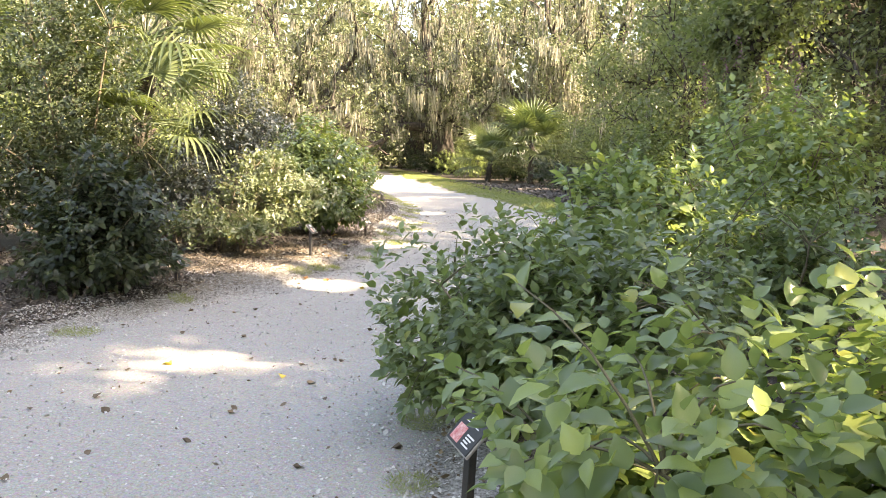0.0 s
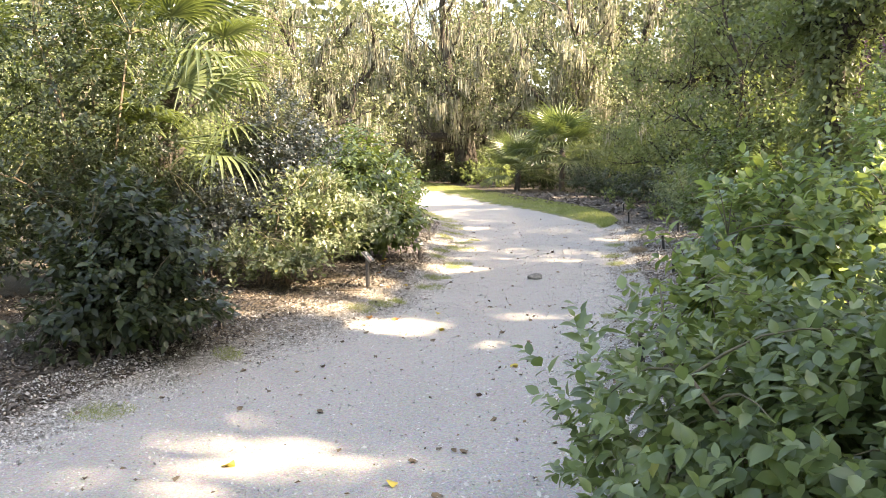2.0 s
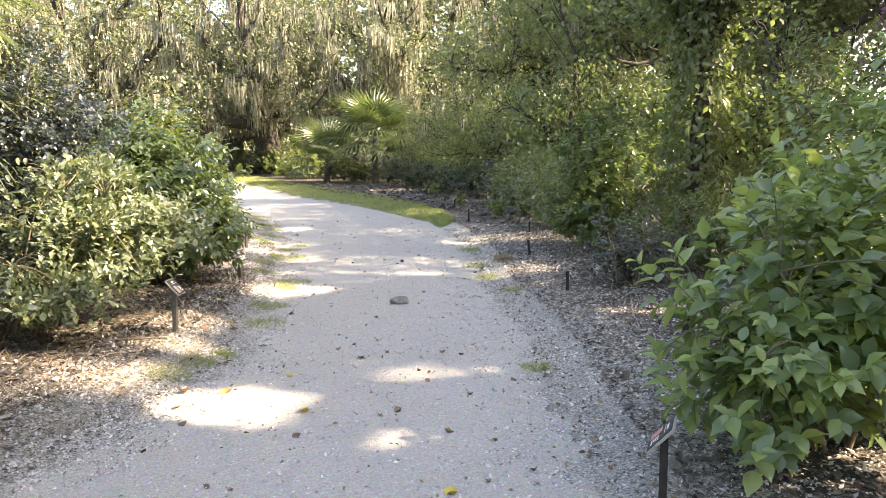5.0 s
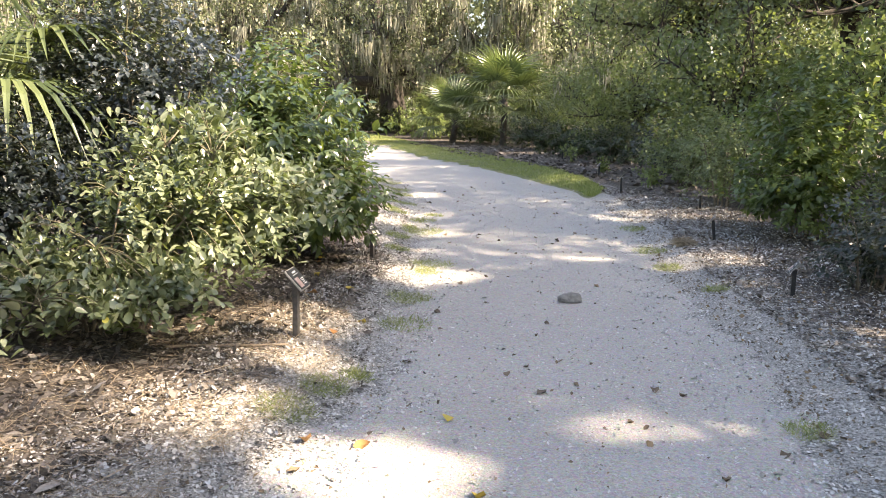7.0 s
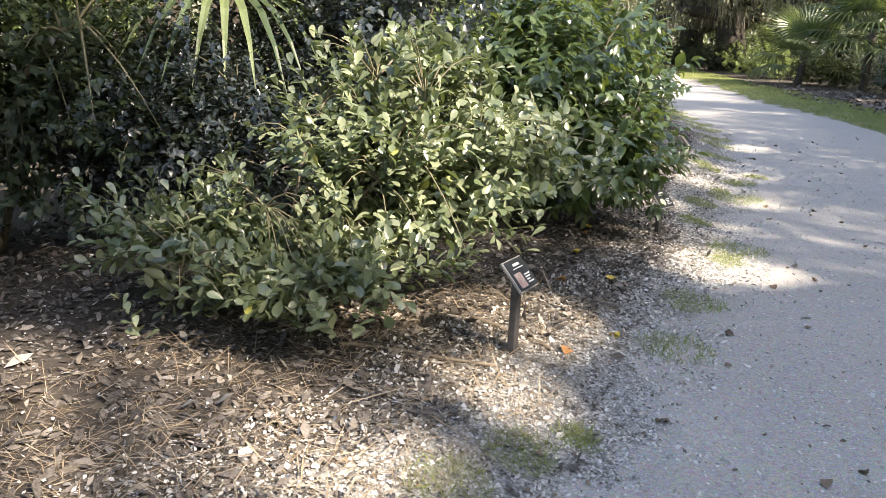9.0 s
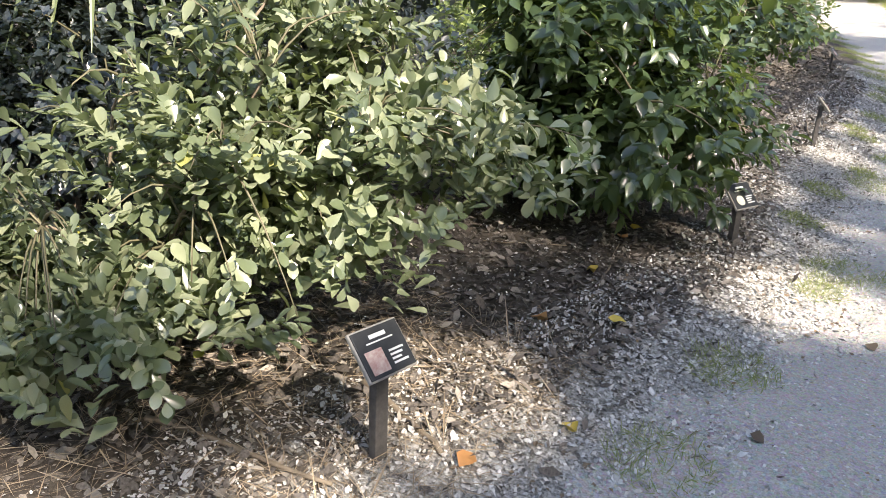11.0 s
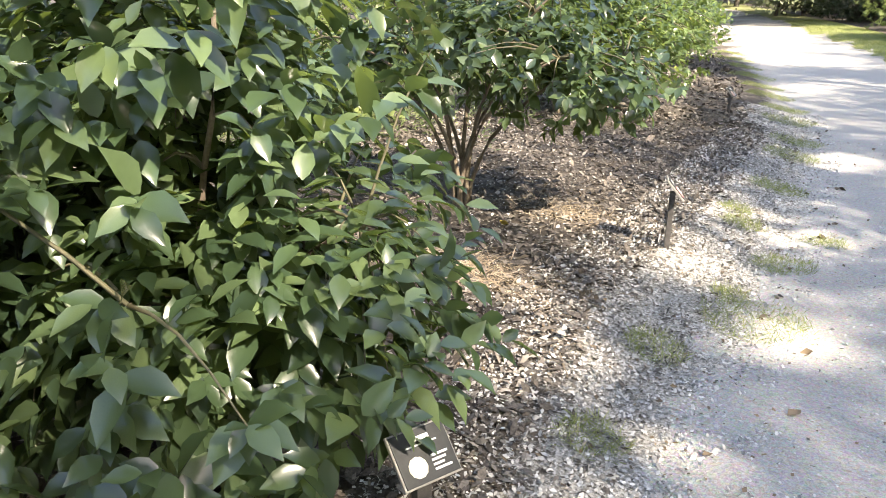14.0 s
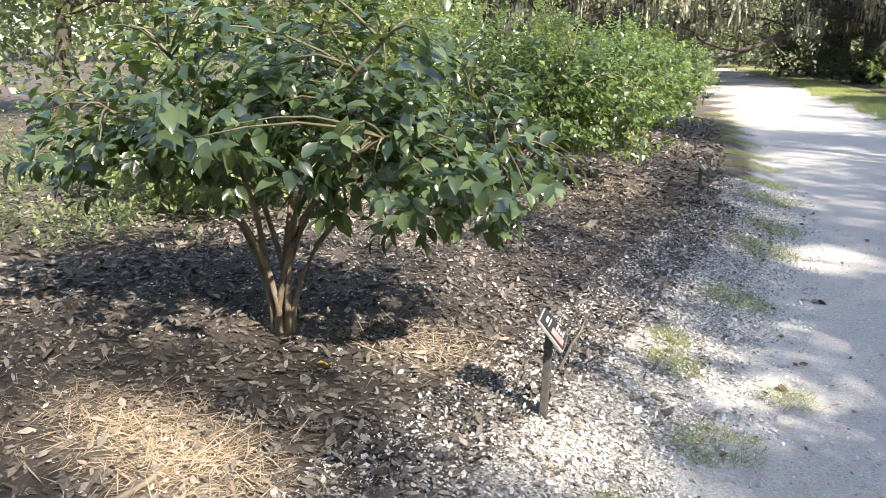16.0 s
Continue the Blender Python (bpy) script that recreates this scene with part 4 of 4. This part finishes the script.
shrub("camellia", "open camellia on bare grey multiple trunks", (-3.28, 16.47), [LOBE(.1, .1, 1.3, 1.05, 1.0, .62), LOBE(.75, .3, 1.0, .75, .7, .4), LOBE(-.7, -.3, 1.05, .6, .65, .4)], LEAF_GLOSSY,
      520, 8, 0.12, 0.8, 1.05, 0.17, 9, 280, (-2.2, 15.0), 208, 0.55, 0.019, bough=150, shape=LEAF_FINE, foot=0.045, droop=0.5, shell=0.7, upright=1.9, stem_label="smooth grey-brown trunks")
shrub("camellia", "leafy camellia catching the sun along the path", (-4.6, 21.0), [LOBE(0, 0, 1.1, 1.4, 1.4, .95), LOBE(.6, .9, 1.0, 1.0, 1.2, .85)], LEAF_MID, 1300, 8, 0.1, 1.0, 0.95, 0.16, 8, 0, (0, 0), 209, 0.25, 0.022, bough=120, shape=LEAF_LOW)
shrub("camellia", "sunny green camellia along the path", (-5.2, 25.3), [LOBE(0, 0, 1.0, 1.3, 1.4, .95)], LEAF_BROAD, 800, 8, 0.1, 1.0, 0.95, 0.16, 8, 0, (0, 0), 210, 0.2, bough=70, shape=LEAF_LOW)
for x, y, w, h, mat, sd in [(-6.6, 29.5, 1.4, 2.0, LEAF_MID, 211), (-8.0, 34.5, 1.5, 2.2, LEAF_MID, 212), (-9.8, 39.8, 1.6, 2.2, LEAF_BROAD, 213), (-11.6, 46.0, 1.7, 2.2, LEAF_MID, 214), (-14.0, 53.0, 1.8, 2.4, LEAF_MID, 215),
                            (-6.5, 18.5, 1.2, 1.5, LEAF_SUNNY, 216), (-7.5, 14.8, 1.3, 1.6, LEAF_WOOD, 217), (-8.8, 20.6, 1.5, 1.3, LEAF_WOOD, 218), (-6.4, 5.0, 1.3, 1.8, LEAF_DARK_SHADED, 219), (-17.5, 60.0, 2.0, 2.4, LEAF_WOOD, 220)]:
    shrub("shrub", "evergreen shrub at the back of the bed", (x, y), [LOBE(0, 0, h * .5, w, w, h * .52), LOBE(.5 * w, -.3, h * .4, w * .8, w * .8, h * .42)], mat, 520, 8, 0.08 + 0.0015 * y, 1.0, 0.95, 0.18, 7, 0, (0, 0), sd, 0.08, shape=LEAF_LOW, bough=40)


def herb_patch(label, x, y, rx, ry, count, height, seed):
    """A patch of low weeds, too many to count."""
    rng = np.random.default_rng(seed)
    px, py = x + rng.normal(0, rx, count), y + rng.normal(0, ry, count)
    root = np.stack([px, py, ground_z(px, py)], 1)
    tip = root + np.stack([rng.normal(0, .08, count), rng.normal(0, .08, count), rng.uniform(.4, 1, count) * height], 1)
    pos, along, up, size = whorls(tip, tip - root, 8, 0.09, 0.9, height * 0.6, rng)
    return tagged(part("weeds", leaf_mesh(pos, leaf_frames(pos, along, up, size, 0.7), LEAF_LOW), LEAF_WOOD), label, "weeds", kind="stuff")


herb_patch("low green weeds under the trees", -8.4, 18.2, 1.1, 1.0, 420, 0.45, 71)
herb_patch("feathery weeds at the back of the bed", -6.2, 17.0, 0.5, 0.6, 120, 0.25, 72)

for label, x, y, rx, ry, count, height, seed in [("bright feathery weeds in the sun behind the camellia", -6.9, 21.5, 0.9, 0.9, 380, 0.5, 73), ("low pale weeds along the back of the bed", -8.6, 24.0, 1.3, 1.2, 420, 0.5, 74),
                                                 ("sunlit weeds under the far trees", -10.6, 21.0, 1.2, 1.6, 420, 0.5, 75), ("low mixed weeds in the far bed", -9.5, 29.0, 1.6, 1.8, 420, 0.6, 76), ("small weeds among wood chips", -6.0, 19.2, 0.6, 0.7, 160, 0.3, 77)]:
    herb_patch(label, x, y, rx, ry, count, height, seed)

# ---- plant labels ----


def box(bm, lo, hi, bevel):
    geo = bmesh.ops.create_cube(bm, size=1)
    for v in geo["verts"]:
        v.co = Vector([lo[i] + (v.co[i] + 0.5) * (hi[i] - lo[i]) for i in range(3)])
    if bevel:
        bmesh.ops.bevel(bm, geom=list({e for v in geo["verts"] for e in v.link_edges}), offset=bevel, segments=2, affect="EDGES", profile=0.5)


def sign(x, y, turn, photo, label, height=0.28, big=1.2, shape="square", tip=(0, 0), wood=None):
    """A post with a slanted plate; the plate's face looks along local -y."""
    base = tagged(new("plant_sign"), label, "sign", "plant labels")
    base.matrix_basis = Matrix.LocRotScale((x, y, ground_z1(x, y)), Euler((tip[0], tip[1], turn)), None)
    bm = bmesh.new()
    box(bm, (-0.027, -0.017, -0.1), (0.027, 0.017, height), 0.003)
    bm_part("post", bm, wood or POST, base, "post coloured nearly black for shade" if wood else "dark grey post")
    board = Matrix.Translation((0, -0.012, height + 0.025)) @ Matrix.Rotation(math.radians(48), 4, "X") @ Matrix.Scale(big, 4)

    def flat(name, lo, hi, mat, bevel, parent, text=""):
        bm = bmesh.new()
        box(bm, lo, hi, bevel)
        ob = bm_part(name, bm, mat, parent, text)
        if parent is base:
            ob.matrix_local = board
        return ob

    back = flat("backing", (-0.084, -0.07, -0.008), (0.084, 0.07, 0.004), RIM, 0.003, base, "pale grey rim")
    plate = flat("plate", (-0.079, -0.065, 0.0), (0.079, 0.065, 0.0075), PLATE, 0.0012, base, "black printed plate")
    flat("title", (-0.028, 0.036, 0.0076), (0.028, 0.047, 0.0086), INK, 0, plate, "white lettering")
    flat("subtitle", (-0.045, 0.024, 0.0076), (0.045, 0.028, 0.0084), INK, 0, plate)
    for k in range(4):
        flat("text_line", (0.012, -0.012 - k * 0.0115, 0.0076), (0.062 - 0.009 * (k % 3), -0.006 - k * 0.0115, 0.0084), INK, 0, plate)
    bm = bmesh.new()
    if shape == "round":
        bmesh.ops.create_cone(bm, cap_ends=True, segments=11, radius1=0.027, radius2=0.026, depth=0.0012, matrix=Matrix.Translation((-0.03, -0.025, 0.0083)))
    else:
        box(bm, (-0.064, -0.055, 0.0076), (-0.006, 0.008, 0.0088), 0)
    bm_part("photo", bm, photo, plate, "small printed flower picture")
    return base


EAST, WEST = math.pi / 2, -math.pi / 2
sign(-1.67, 10.47, EAST - 0.08, PHOTO_PINK, "black plant label on a grey post beside the pale shrub", 0.37, tip=(0.0, 0.03))
sign(-1.48, 13.43, EAST - 0.35, PHOTO_CREAM, "black plant label with a cream flower picture under a camellia", 0.26, shape="round")
sign(-1.76, 16.56, EAST + 0.35, PHOTO_RED, "black plant label with a red flower picture on a weathered post", 0.37, tip=(0.03, 0.05))
sign(-2.95, 22.75, EAST, PHOTO_PINK, "small plant label at the bed's edge", 0.27)
sign(-7.6, 38.5, EAST, PHOTO_PINK, "plant label further along the path", 0.27)
sign(-2.51, 7.99, EAST - 0.2, PHOTO_PINK, "plant label tucked beside a dark camellia", 0.2, big=1.0)
sign(1.15, 2.84, WEST + 0.5, PHOTO_RED, "black plant label with a red flower picture among leaves", 0.43, tip=(0.0, 0.1), wood=POST_SHADED)
sign(1.19, 7.0, WEST - 0.5, PHOTO_RED, "plant label on a shade-darkened post at the path's edge", 0.3, wood=POST_SHADED)
sign(2.63, 9.78, WEST + 0.8, PHOTO_PINK, "plant label with its plate shining in the light", 0.24, wood=POST_SHADED)
sign(2.27, 12.0, WEST - 0.35, PHOTO_PINK, "dark plant label beside the blue-green shrub", 0.22, big=0.95, wood=POST_SHADED)
sign(2.63, 15.1, WEST - 0.35, PHOTO_PINK, "dark plant label before a camellia", 0.24, tip=(0.1, 0.0), big=0.95, wood=POST_SHADED)
sign(3.42, 18.2, WEST - 0.35, PHOTO_PINK, "dark plant label in the mulch bed", 0.22, big=0.95, wood=POST_SHADED)
sign(2.68, 20.85, WEST - 0.35, PHOTO_PINK, "dark plant label near the lawn's end", 0.3, big=0.95, wood=POST_SHADED)
sign(3.0, 25.0, WEST, PHOTO_PINK, "small plant label in mulch by the lawn", 0.25, big=0.95, wood=POST_SHADED)
sign(3.1, 32.5, WEST, PHOTO_PINK, "distant plant label by the lawn", 0.3, big=0.95, wood=POST_SHADED)

# ---- loose things on the ground ----


def flake(kind, seed):
    """A curled dry leaf or chip."""
    rng = np.random.default_rng(seed)
    v, f = LEAF_FULL if kind == "leaf" else LEAF_LOW
    v = v.copy()
    v[:, 2] = 0.12 * rng.normal(0, 1, len(v)) + 0.25 * np.abs(v[:, 0])
    return v, f


def scatter(name, label, category, material, xs, ys, size, shape, seed, lift=0.004, flatness=0.25, width=1.0):
    rng = np.random.default_rng(seed)
    n = len(xs)
    pos = np.stack([xs, ys, ground_z(xs, ys) + lift], 1)
    along = np.stack([*(rng.normal(0, 1, (2, n))), rng.normal(0, flatness, n)], 1)
    up = rng.normal(0, flatness, (n, 3)) + [0, 0, 1]
    frames = leaf_frames(pos, along, up, size * np.exp(rng.normal(-0.08, 0.36, n)), width)
    return tagged(part(name, leaf_mesh(pos, frames, shape), material, smooth=False), label, category, kind="stuff")


sr = np.random.default_rng(81)


def bed_points(n, side, lo, hi, y0, y1):
    y = sr.uniform(y0, y1, n)
    d = lo + (hi - lo) * sr.uniform(0, 1, n) ** 1.3
    return (edge(LEFT_EDGE, y) - d, y) if side == "left" else (edge(RIGHT_EDGE, y) + d, y)


CHIP = (np.array([[-.08, 0, 0], [.12, .1, .06], [.2, .5, .03], [.04, 1, .0], [-.19, .55, .09]], float), np.array([[0, 1, 2], [0, 2, 4], [2, 3, 4]]))
x, y = bed_points(90000, "left", 0.0, 4.2, 3.0, 22)
far_in = edge(LEFT_EDGE, y) - x > edge(SHELL_REACH, y) * 0.85
x, y = x[far_in], y[far_in]
scatter("mulch", "brown wood chip mulch and dead leaves", "mulch", MULCH_CHIP, x, y, 0.044, CHIP, 1, 0.008, 0.4, 1.1)
x, y = bed_points(24000, "left", 3.4, 10.0, 12, 34)
scatter("mulch", "dull brown leaf mulch at the back of the bed", "mulch", MULCH_CHIP, x, y, 0.062, CHIP, 14, 0.01, 0.4, 1.1)
x, y = bed_points(9000, "left", 0.7, 4.2, 21.5, 33)
scatter("mulch", "brown mulch under camellias further along", "mulch", MULCH_CHIP, x, y, 0.075, CHIP, 16, 0.01, 0.4, 1.1)
x, y = bed_points(6000, "left", 0.9, 3.6, 6, 20)
scatter("shell_gravel", "pale shell flecks lying in mulch", "gravel", SHELL, x, y, 0.015, CHIP, 12, 0.016, 0.4, 1.6)
x, y = bed_points(7000, "left", 0.1, 1.0, 7.5, 22)
scatter("mulch", "stray wood chips lying on shell", "mulch", MULCH_CHIP, x, y, 0.03, CHIP, 11, 0.01, 0.3)
x, y = bed_points(32000, "right", 0.4, 3.6, 1.5, 22)
scatter("mulch", "brown wood chip mulch in the sunny bed", "mulch", MULCH_CHIP, x, y, 0.045, CHIP, 2, 0.008, 0.3)
x, y = bed_points(6000, "right", 0.8, 5.5, 20, 44)
scatter("mulch", "distant brown mulch beyond the lawn", "mulch", MULCH_CHIP, x + np.where(y > 21, 0.6, 0.0), y, 0.11, CHIP, 13, 0.012, 0.35, 1.4)
x, y = bed_points(9000, "left", 0.3, 2.0, 7.6, 11.6)
scatter("pine_straw", "tan pine straw spread over mulch", "straw", STRAW, x, y, 0.13, LEAF_LOW, 3, 0.012, 0.15, 0.035)
x, y = np.r_[sr.normal(-2.75, .4, 3200), sr.normal(-2.6, .22, 900)], np.r_[sr.normal(15.38, .16, 3200), sr.normal(16.85, .14, 900)]
scatter("pine_straw", "tan pine straw lying among wood chips", "straw", STRAW, x, y, 0.1, LEAF_LOW, 15, 0.014, 0.15, 0.05)
x, y = bed_points(110000, "left", -0.35, edge(SHELL_REACH, 10) + 0.4, 3.5, 24)
level_out = (edge(LEFT_EDGE, y) - x + 0.35) / 1.5
x = edge(LEFT_EDGE, y) + 0.35 - level_out * (edge(SHELL_REACH, y) + 0.75)
scatter("shell_gravel", "white crushed shell crumbs along the path's edge", "gravel", SHELL, x, y, 0.0175, CHIP, 4, 0.006, 0.5, 1.6)
x, y = bed_points(56000, "right", -0.5, 1.9, 1.2, 20)
scatter("shell_gravel", "white crushed shell crumbs beside the sunny bed", "gravel", SHELL, x, y, 0.019, CHIP, 5, 0.006, 0.5, 1.6)
x, y = bed_points(6500, "right", 0.0, 1.9, 1.5, 20)
scatter("leaf_litter", "dark dry leaf litter along the path's edge", "leaf litter", LITTER, x, y, 0.023, flake("crumb", 6), 6, 0.01, 0.3)
x, y = bed_points(2600, "left", -0.2, 1.0, 3.5, 24)
scatter("leaf_litter", "scattered dry leaf litter on shell", "leaf litter", LITTER, x, y, 0.022, flake("crumb", 7), 7, 0.01, 0.3)

y = 2 + 20 * sr.uniform(0, 1, 44000) ** 1.4
x = edge(LEFT_EDGE, y) + sr.uniform(0, 1, len(y)) * (edge(RIGHT_EDGE, y) - edge(LEFT_EDGE, y))
scatter("path_grit", "fine loose shell grit on the packed path", "gravel", SHELL, x, y, 0.015, CHIP, 8, 0.013, 0.4, 1.6)
y = sr.uniform(2, 22, 1800)
x = edge(LEFT_EDGE, y) + sr.uniform(0, 1, len(y)) * (edge(RIGHT_EDGE, y) - edge(LEFT_EDGE, y))
scatter("leaf_litter", "crumbs of dark leaf litter on the path", "leaf litter", LITTER, x, y, 0.02, flake("crumb", 9), 9, 0.016, 0.3)

leaf_shapes = [mesh_of("dry_leaf", *flake("leaf", 20 + k)) for k in range(5)]


def fallen(name, label, x, y, size, mat, turn, k, group):
    me = leaf_shapes[k % 5].copy()
    ob = part(name, me, mat)
    ob.matrix_basis = Matrix.LocRotScale((x, y, ground_z1(x, y) + 0.018), Euler((0.1, 0.1, turn)), (size,) * 3)
    return tagged(ob, label, "leaf", group)


for k in range(170):
    y = sr.uniform(2.5, 24)
    x = edge(LEFT_EDGE, y) + sr.uniform(0.02, 0.98) * (edge(RIGHT_EDGE, y) - edge(LEFT_EDGE, y))
    fallen("dry_leaf", "dry brown leaf lying on the pale path", float(x), float(y), sr.uniform(0.03, 0.075), LITTER, sr.uniform(0, 6), k, "dry leaves on the path")
for k, (x, y) in enumerate([(-0.65, 9.33), (-1.28, 11.11), (-2.79, 16.33), (-1.9, 12.4), (-1.55, 11.9), (-0.3, 4.9), (-1.2, 5.1), (-0.5, 8.6), (0.2, 7.3), (-2.0, 13.1)]):
    fallen("yellow_leaf", "fallen bright yellow leaf lying on the ground", x, y, 0.085, YELLOW, k * 1.3, k, "fallen yellow leaves")
for k, (x, y) in enumerate([(-1.45, 10.62), (-1.75, 11.7), (-1.35, 9.1), (-1.1, 9.0), (-1.95, 12.9)]):
    fallen("orange_leaf", "curled orange-brown dead leaf on mulch", x, y, 0.09, ORANGE, k * 1.7, k, "fallen orange leaves")


def stick(label, a, b, r, seed):
    rng = np.random.default_rng(seed)
    t = np.linspace(0, 1, 9)[:, None]
    a, b = np.array([*a, ground_z1(*a) + r]), np.array([*b, ground_z1(*b) + r])
    line = a + (b - a) * t + np.cumsum(rng.normal(0, .006, (9, 3)), axis=0) * [1, 1, 0.3]
    ob = part("fallen_stick", tube(line, np.linspace(r, r * 0.6, 9) * rng.uniform(.85, 1.1, 9), 6), STEM)
    return tagged(ob, label, "stick", "fallen sticks")


stick("pale dead branch lying on mulch", (-2.0, 10.75), (-1.5, 10.62), 0.016, 1)
stick("thin tan stick lying on straw", (-2.4, 10.1), (-1.65, 10.25), 0.012, 2)
stick("pale stick lying on mulch", (-2.55, 14.9), (-2.75, 15.6), 0.014, 3)
stick("dark stick at the shell's edge", (-1.9, 17.0), (-2.15, 17.9), 0.01, 4)
stick("thin dark twig on mulch", (-1.75, 12.2), (-1.95, 12.9), 0.006, 5)
stick("dark twig near the path", (-1.55, 14.6), (-1.95, 15.1), 0.009, 6)
stick("thin twig lying on the path", (-0.2, 12.2), (0.25, 12.3), 0.004, 7)
stick("thin dark stick on the path", (-0.6, 10.9), (-0.15, 10.8), 0.004, 8)
stick("twig lying across mulch", (-2.6, 12.3), (-2.15, 12.6), 0.005, 9)

bm = bmesh.new()
bmesh.ops.create_icosphere(bm, subdivisions=3, radius=0.5)
for v in bm.verts:
    v.co += v.co.normalized() * 0.13 * noise.noise(v.co * 3.1) + v.co.normalized() * 0.05 * noise.noise(v.co * 9)
    v.co = Vector((v.co.x * 0.22, v.co.y * 0.15, max(v.co.z, -0.2) * 0.12))
rock = tagged(bm_part("stone", bm, STONE), "grey stone lying loose on the path", "stone")
rock.location = (0.39, 12.05, ground_z1(0.39, 12.05) + 0.03)
hr = np.random.default_rng(88)
n = 900
a, d = hr.uniform(0, 6.3, n), 0.13 * np.sqrt(hr.uniform(0, 1, n))
pos = np.stack([np.cos(a) * d, np.sin(a) * d * 0.8, 0.1 * hr.uniform(0, 1, n) * (1 - (d / 0.15) ** 2)], 1)
along = np.stack([hr.normal(0, 1, n), hr.normal(0, 1, n), hr.normal(0.1, .35, n)], 1)
heap = tagged(part("dry_grass_clump", leaf_mesh(pos, leaf_frames(pos, along, hr.normal(0, 1, (n, 3)), hr.uniform(.05, .12, n), 0.12), LEAF_LOW), STRAW), "small tan heap of dry straw beside the path", "straw", kind="stuff")
heap.location = (2.15, 14.75, ground_z1(2.15, 14.75) + 0.01)


def tuft(x, y, r, n, height, seed):
    """A tuft of thin grass."""
    rng = np.random.default_rng(seed)
    a, d = rng.uniform(0, 6.3, n), r * np.sqrt(rng.uniform(0, 1, n))
    px, py = np.cos(a) * d, np.sin(a) * d
    z0 = ground_z1(x, y)
    pos = np.stack([px, py, ground_z(x + px, y + py) - z0 + 0.002], 1)
    along = np.stack([rng.normal(0, .7, n), rng.normal(0, .7, n), rng.uniform(0.25, 1, n)], 1)
    frames = leaf_frames(pos, along, rng.normal(0, 1, (n, 3)), rng.uniform(.4, 1.3, n) * height, 0.07)
    ob = part("grass_tuft", leaf_mesh(pos, frames, LEAF_LOW), GRASS)
    ob.location = (x, y, z0)
    return tagged(ob, "thin tuft of yellow-green grass in the shell", "grass", "grass tufts", "stuff")


TUFTS = [(-0.86, 13.55, .24), (-0.92, 13.2, .14), (-1.3, 14.3, .14), (-1.35, 15.2, .16), (-1.52, 17.6, .15), (-1.64, 17.9, .12), (-1.55, 19.0, .25), (-1.75, 20.6, .3), (-1.85, 21.5, .3), (-2.2, 23.0, .35), (-2.5, 24.2, .35),
         (-3.0, 25.6, .4), (-3.4, 26.8, .4), (-4.0, 28.6, .5), (-4.7, 30.6, .5), (-5.3, 32.6, .5), (-6.0, 34.8, .5), (-1.0, 12.0, .2), (-1.0, 11.2, .2), (-1.35, 9.7, .14), (-1.5, 9.35, .16), (-1.2, 9.95, .1), (-1.05, 15.9, .3),
         (-1.1, 16.9, .2), (-1.25, 16.2, .1), (-2.45, 5.9, .2), (-2.2, 7.4, .12), (0.85, 3.3, .12), (0.8, 4.2, .14), (0.9, 2.6, .12), (1.2, 9.3, .12), (1.65, 13.6, .15), (1.7, 14.6, .2), (1.9, 16.4, .2), (1.75, 12.4, .12), (-0.95, 17.6, .15)]
for k, (x, y, r) in enumerate(TUFTS):
    tuft(x, y, r, int(3400 * r), 0.065, 300 + k)
gr = np.random.default_rng(91)
y = gr.uniform(20.8, 60, 26000)
w = gr.uniform(0.03, 0.97, len(y))
x = edge(RIGHT_EDGE, y) + w * (edge(LAWN_EDGE, y) - edge(RIGHT_EDGE, y))
pos = np.stack([x, y, ground_z(x, y) + 0.005], 1)
along = np.stack([gr.normal(0, .5, len(y)), gr.normal(0, .5, len(y)), gr.uniform(.4, 1, len(y))], 1)
tagged(part("lawn_grass", leaf_mesh(pos, leaf_frames(pos, along, gr.normal(0, 1, (len(y), 3)), gr.uniform(.05, .1, len(y)), 0.3), LEAF_LOW), GRASS), "short bright lawn grass blades", "grass", kind="stuff")
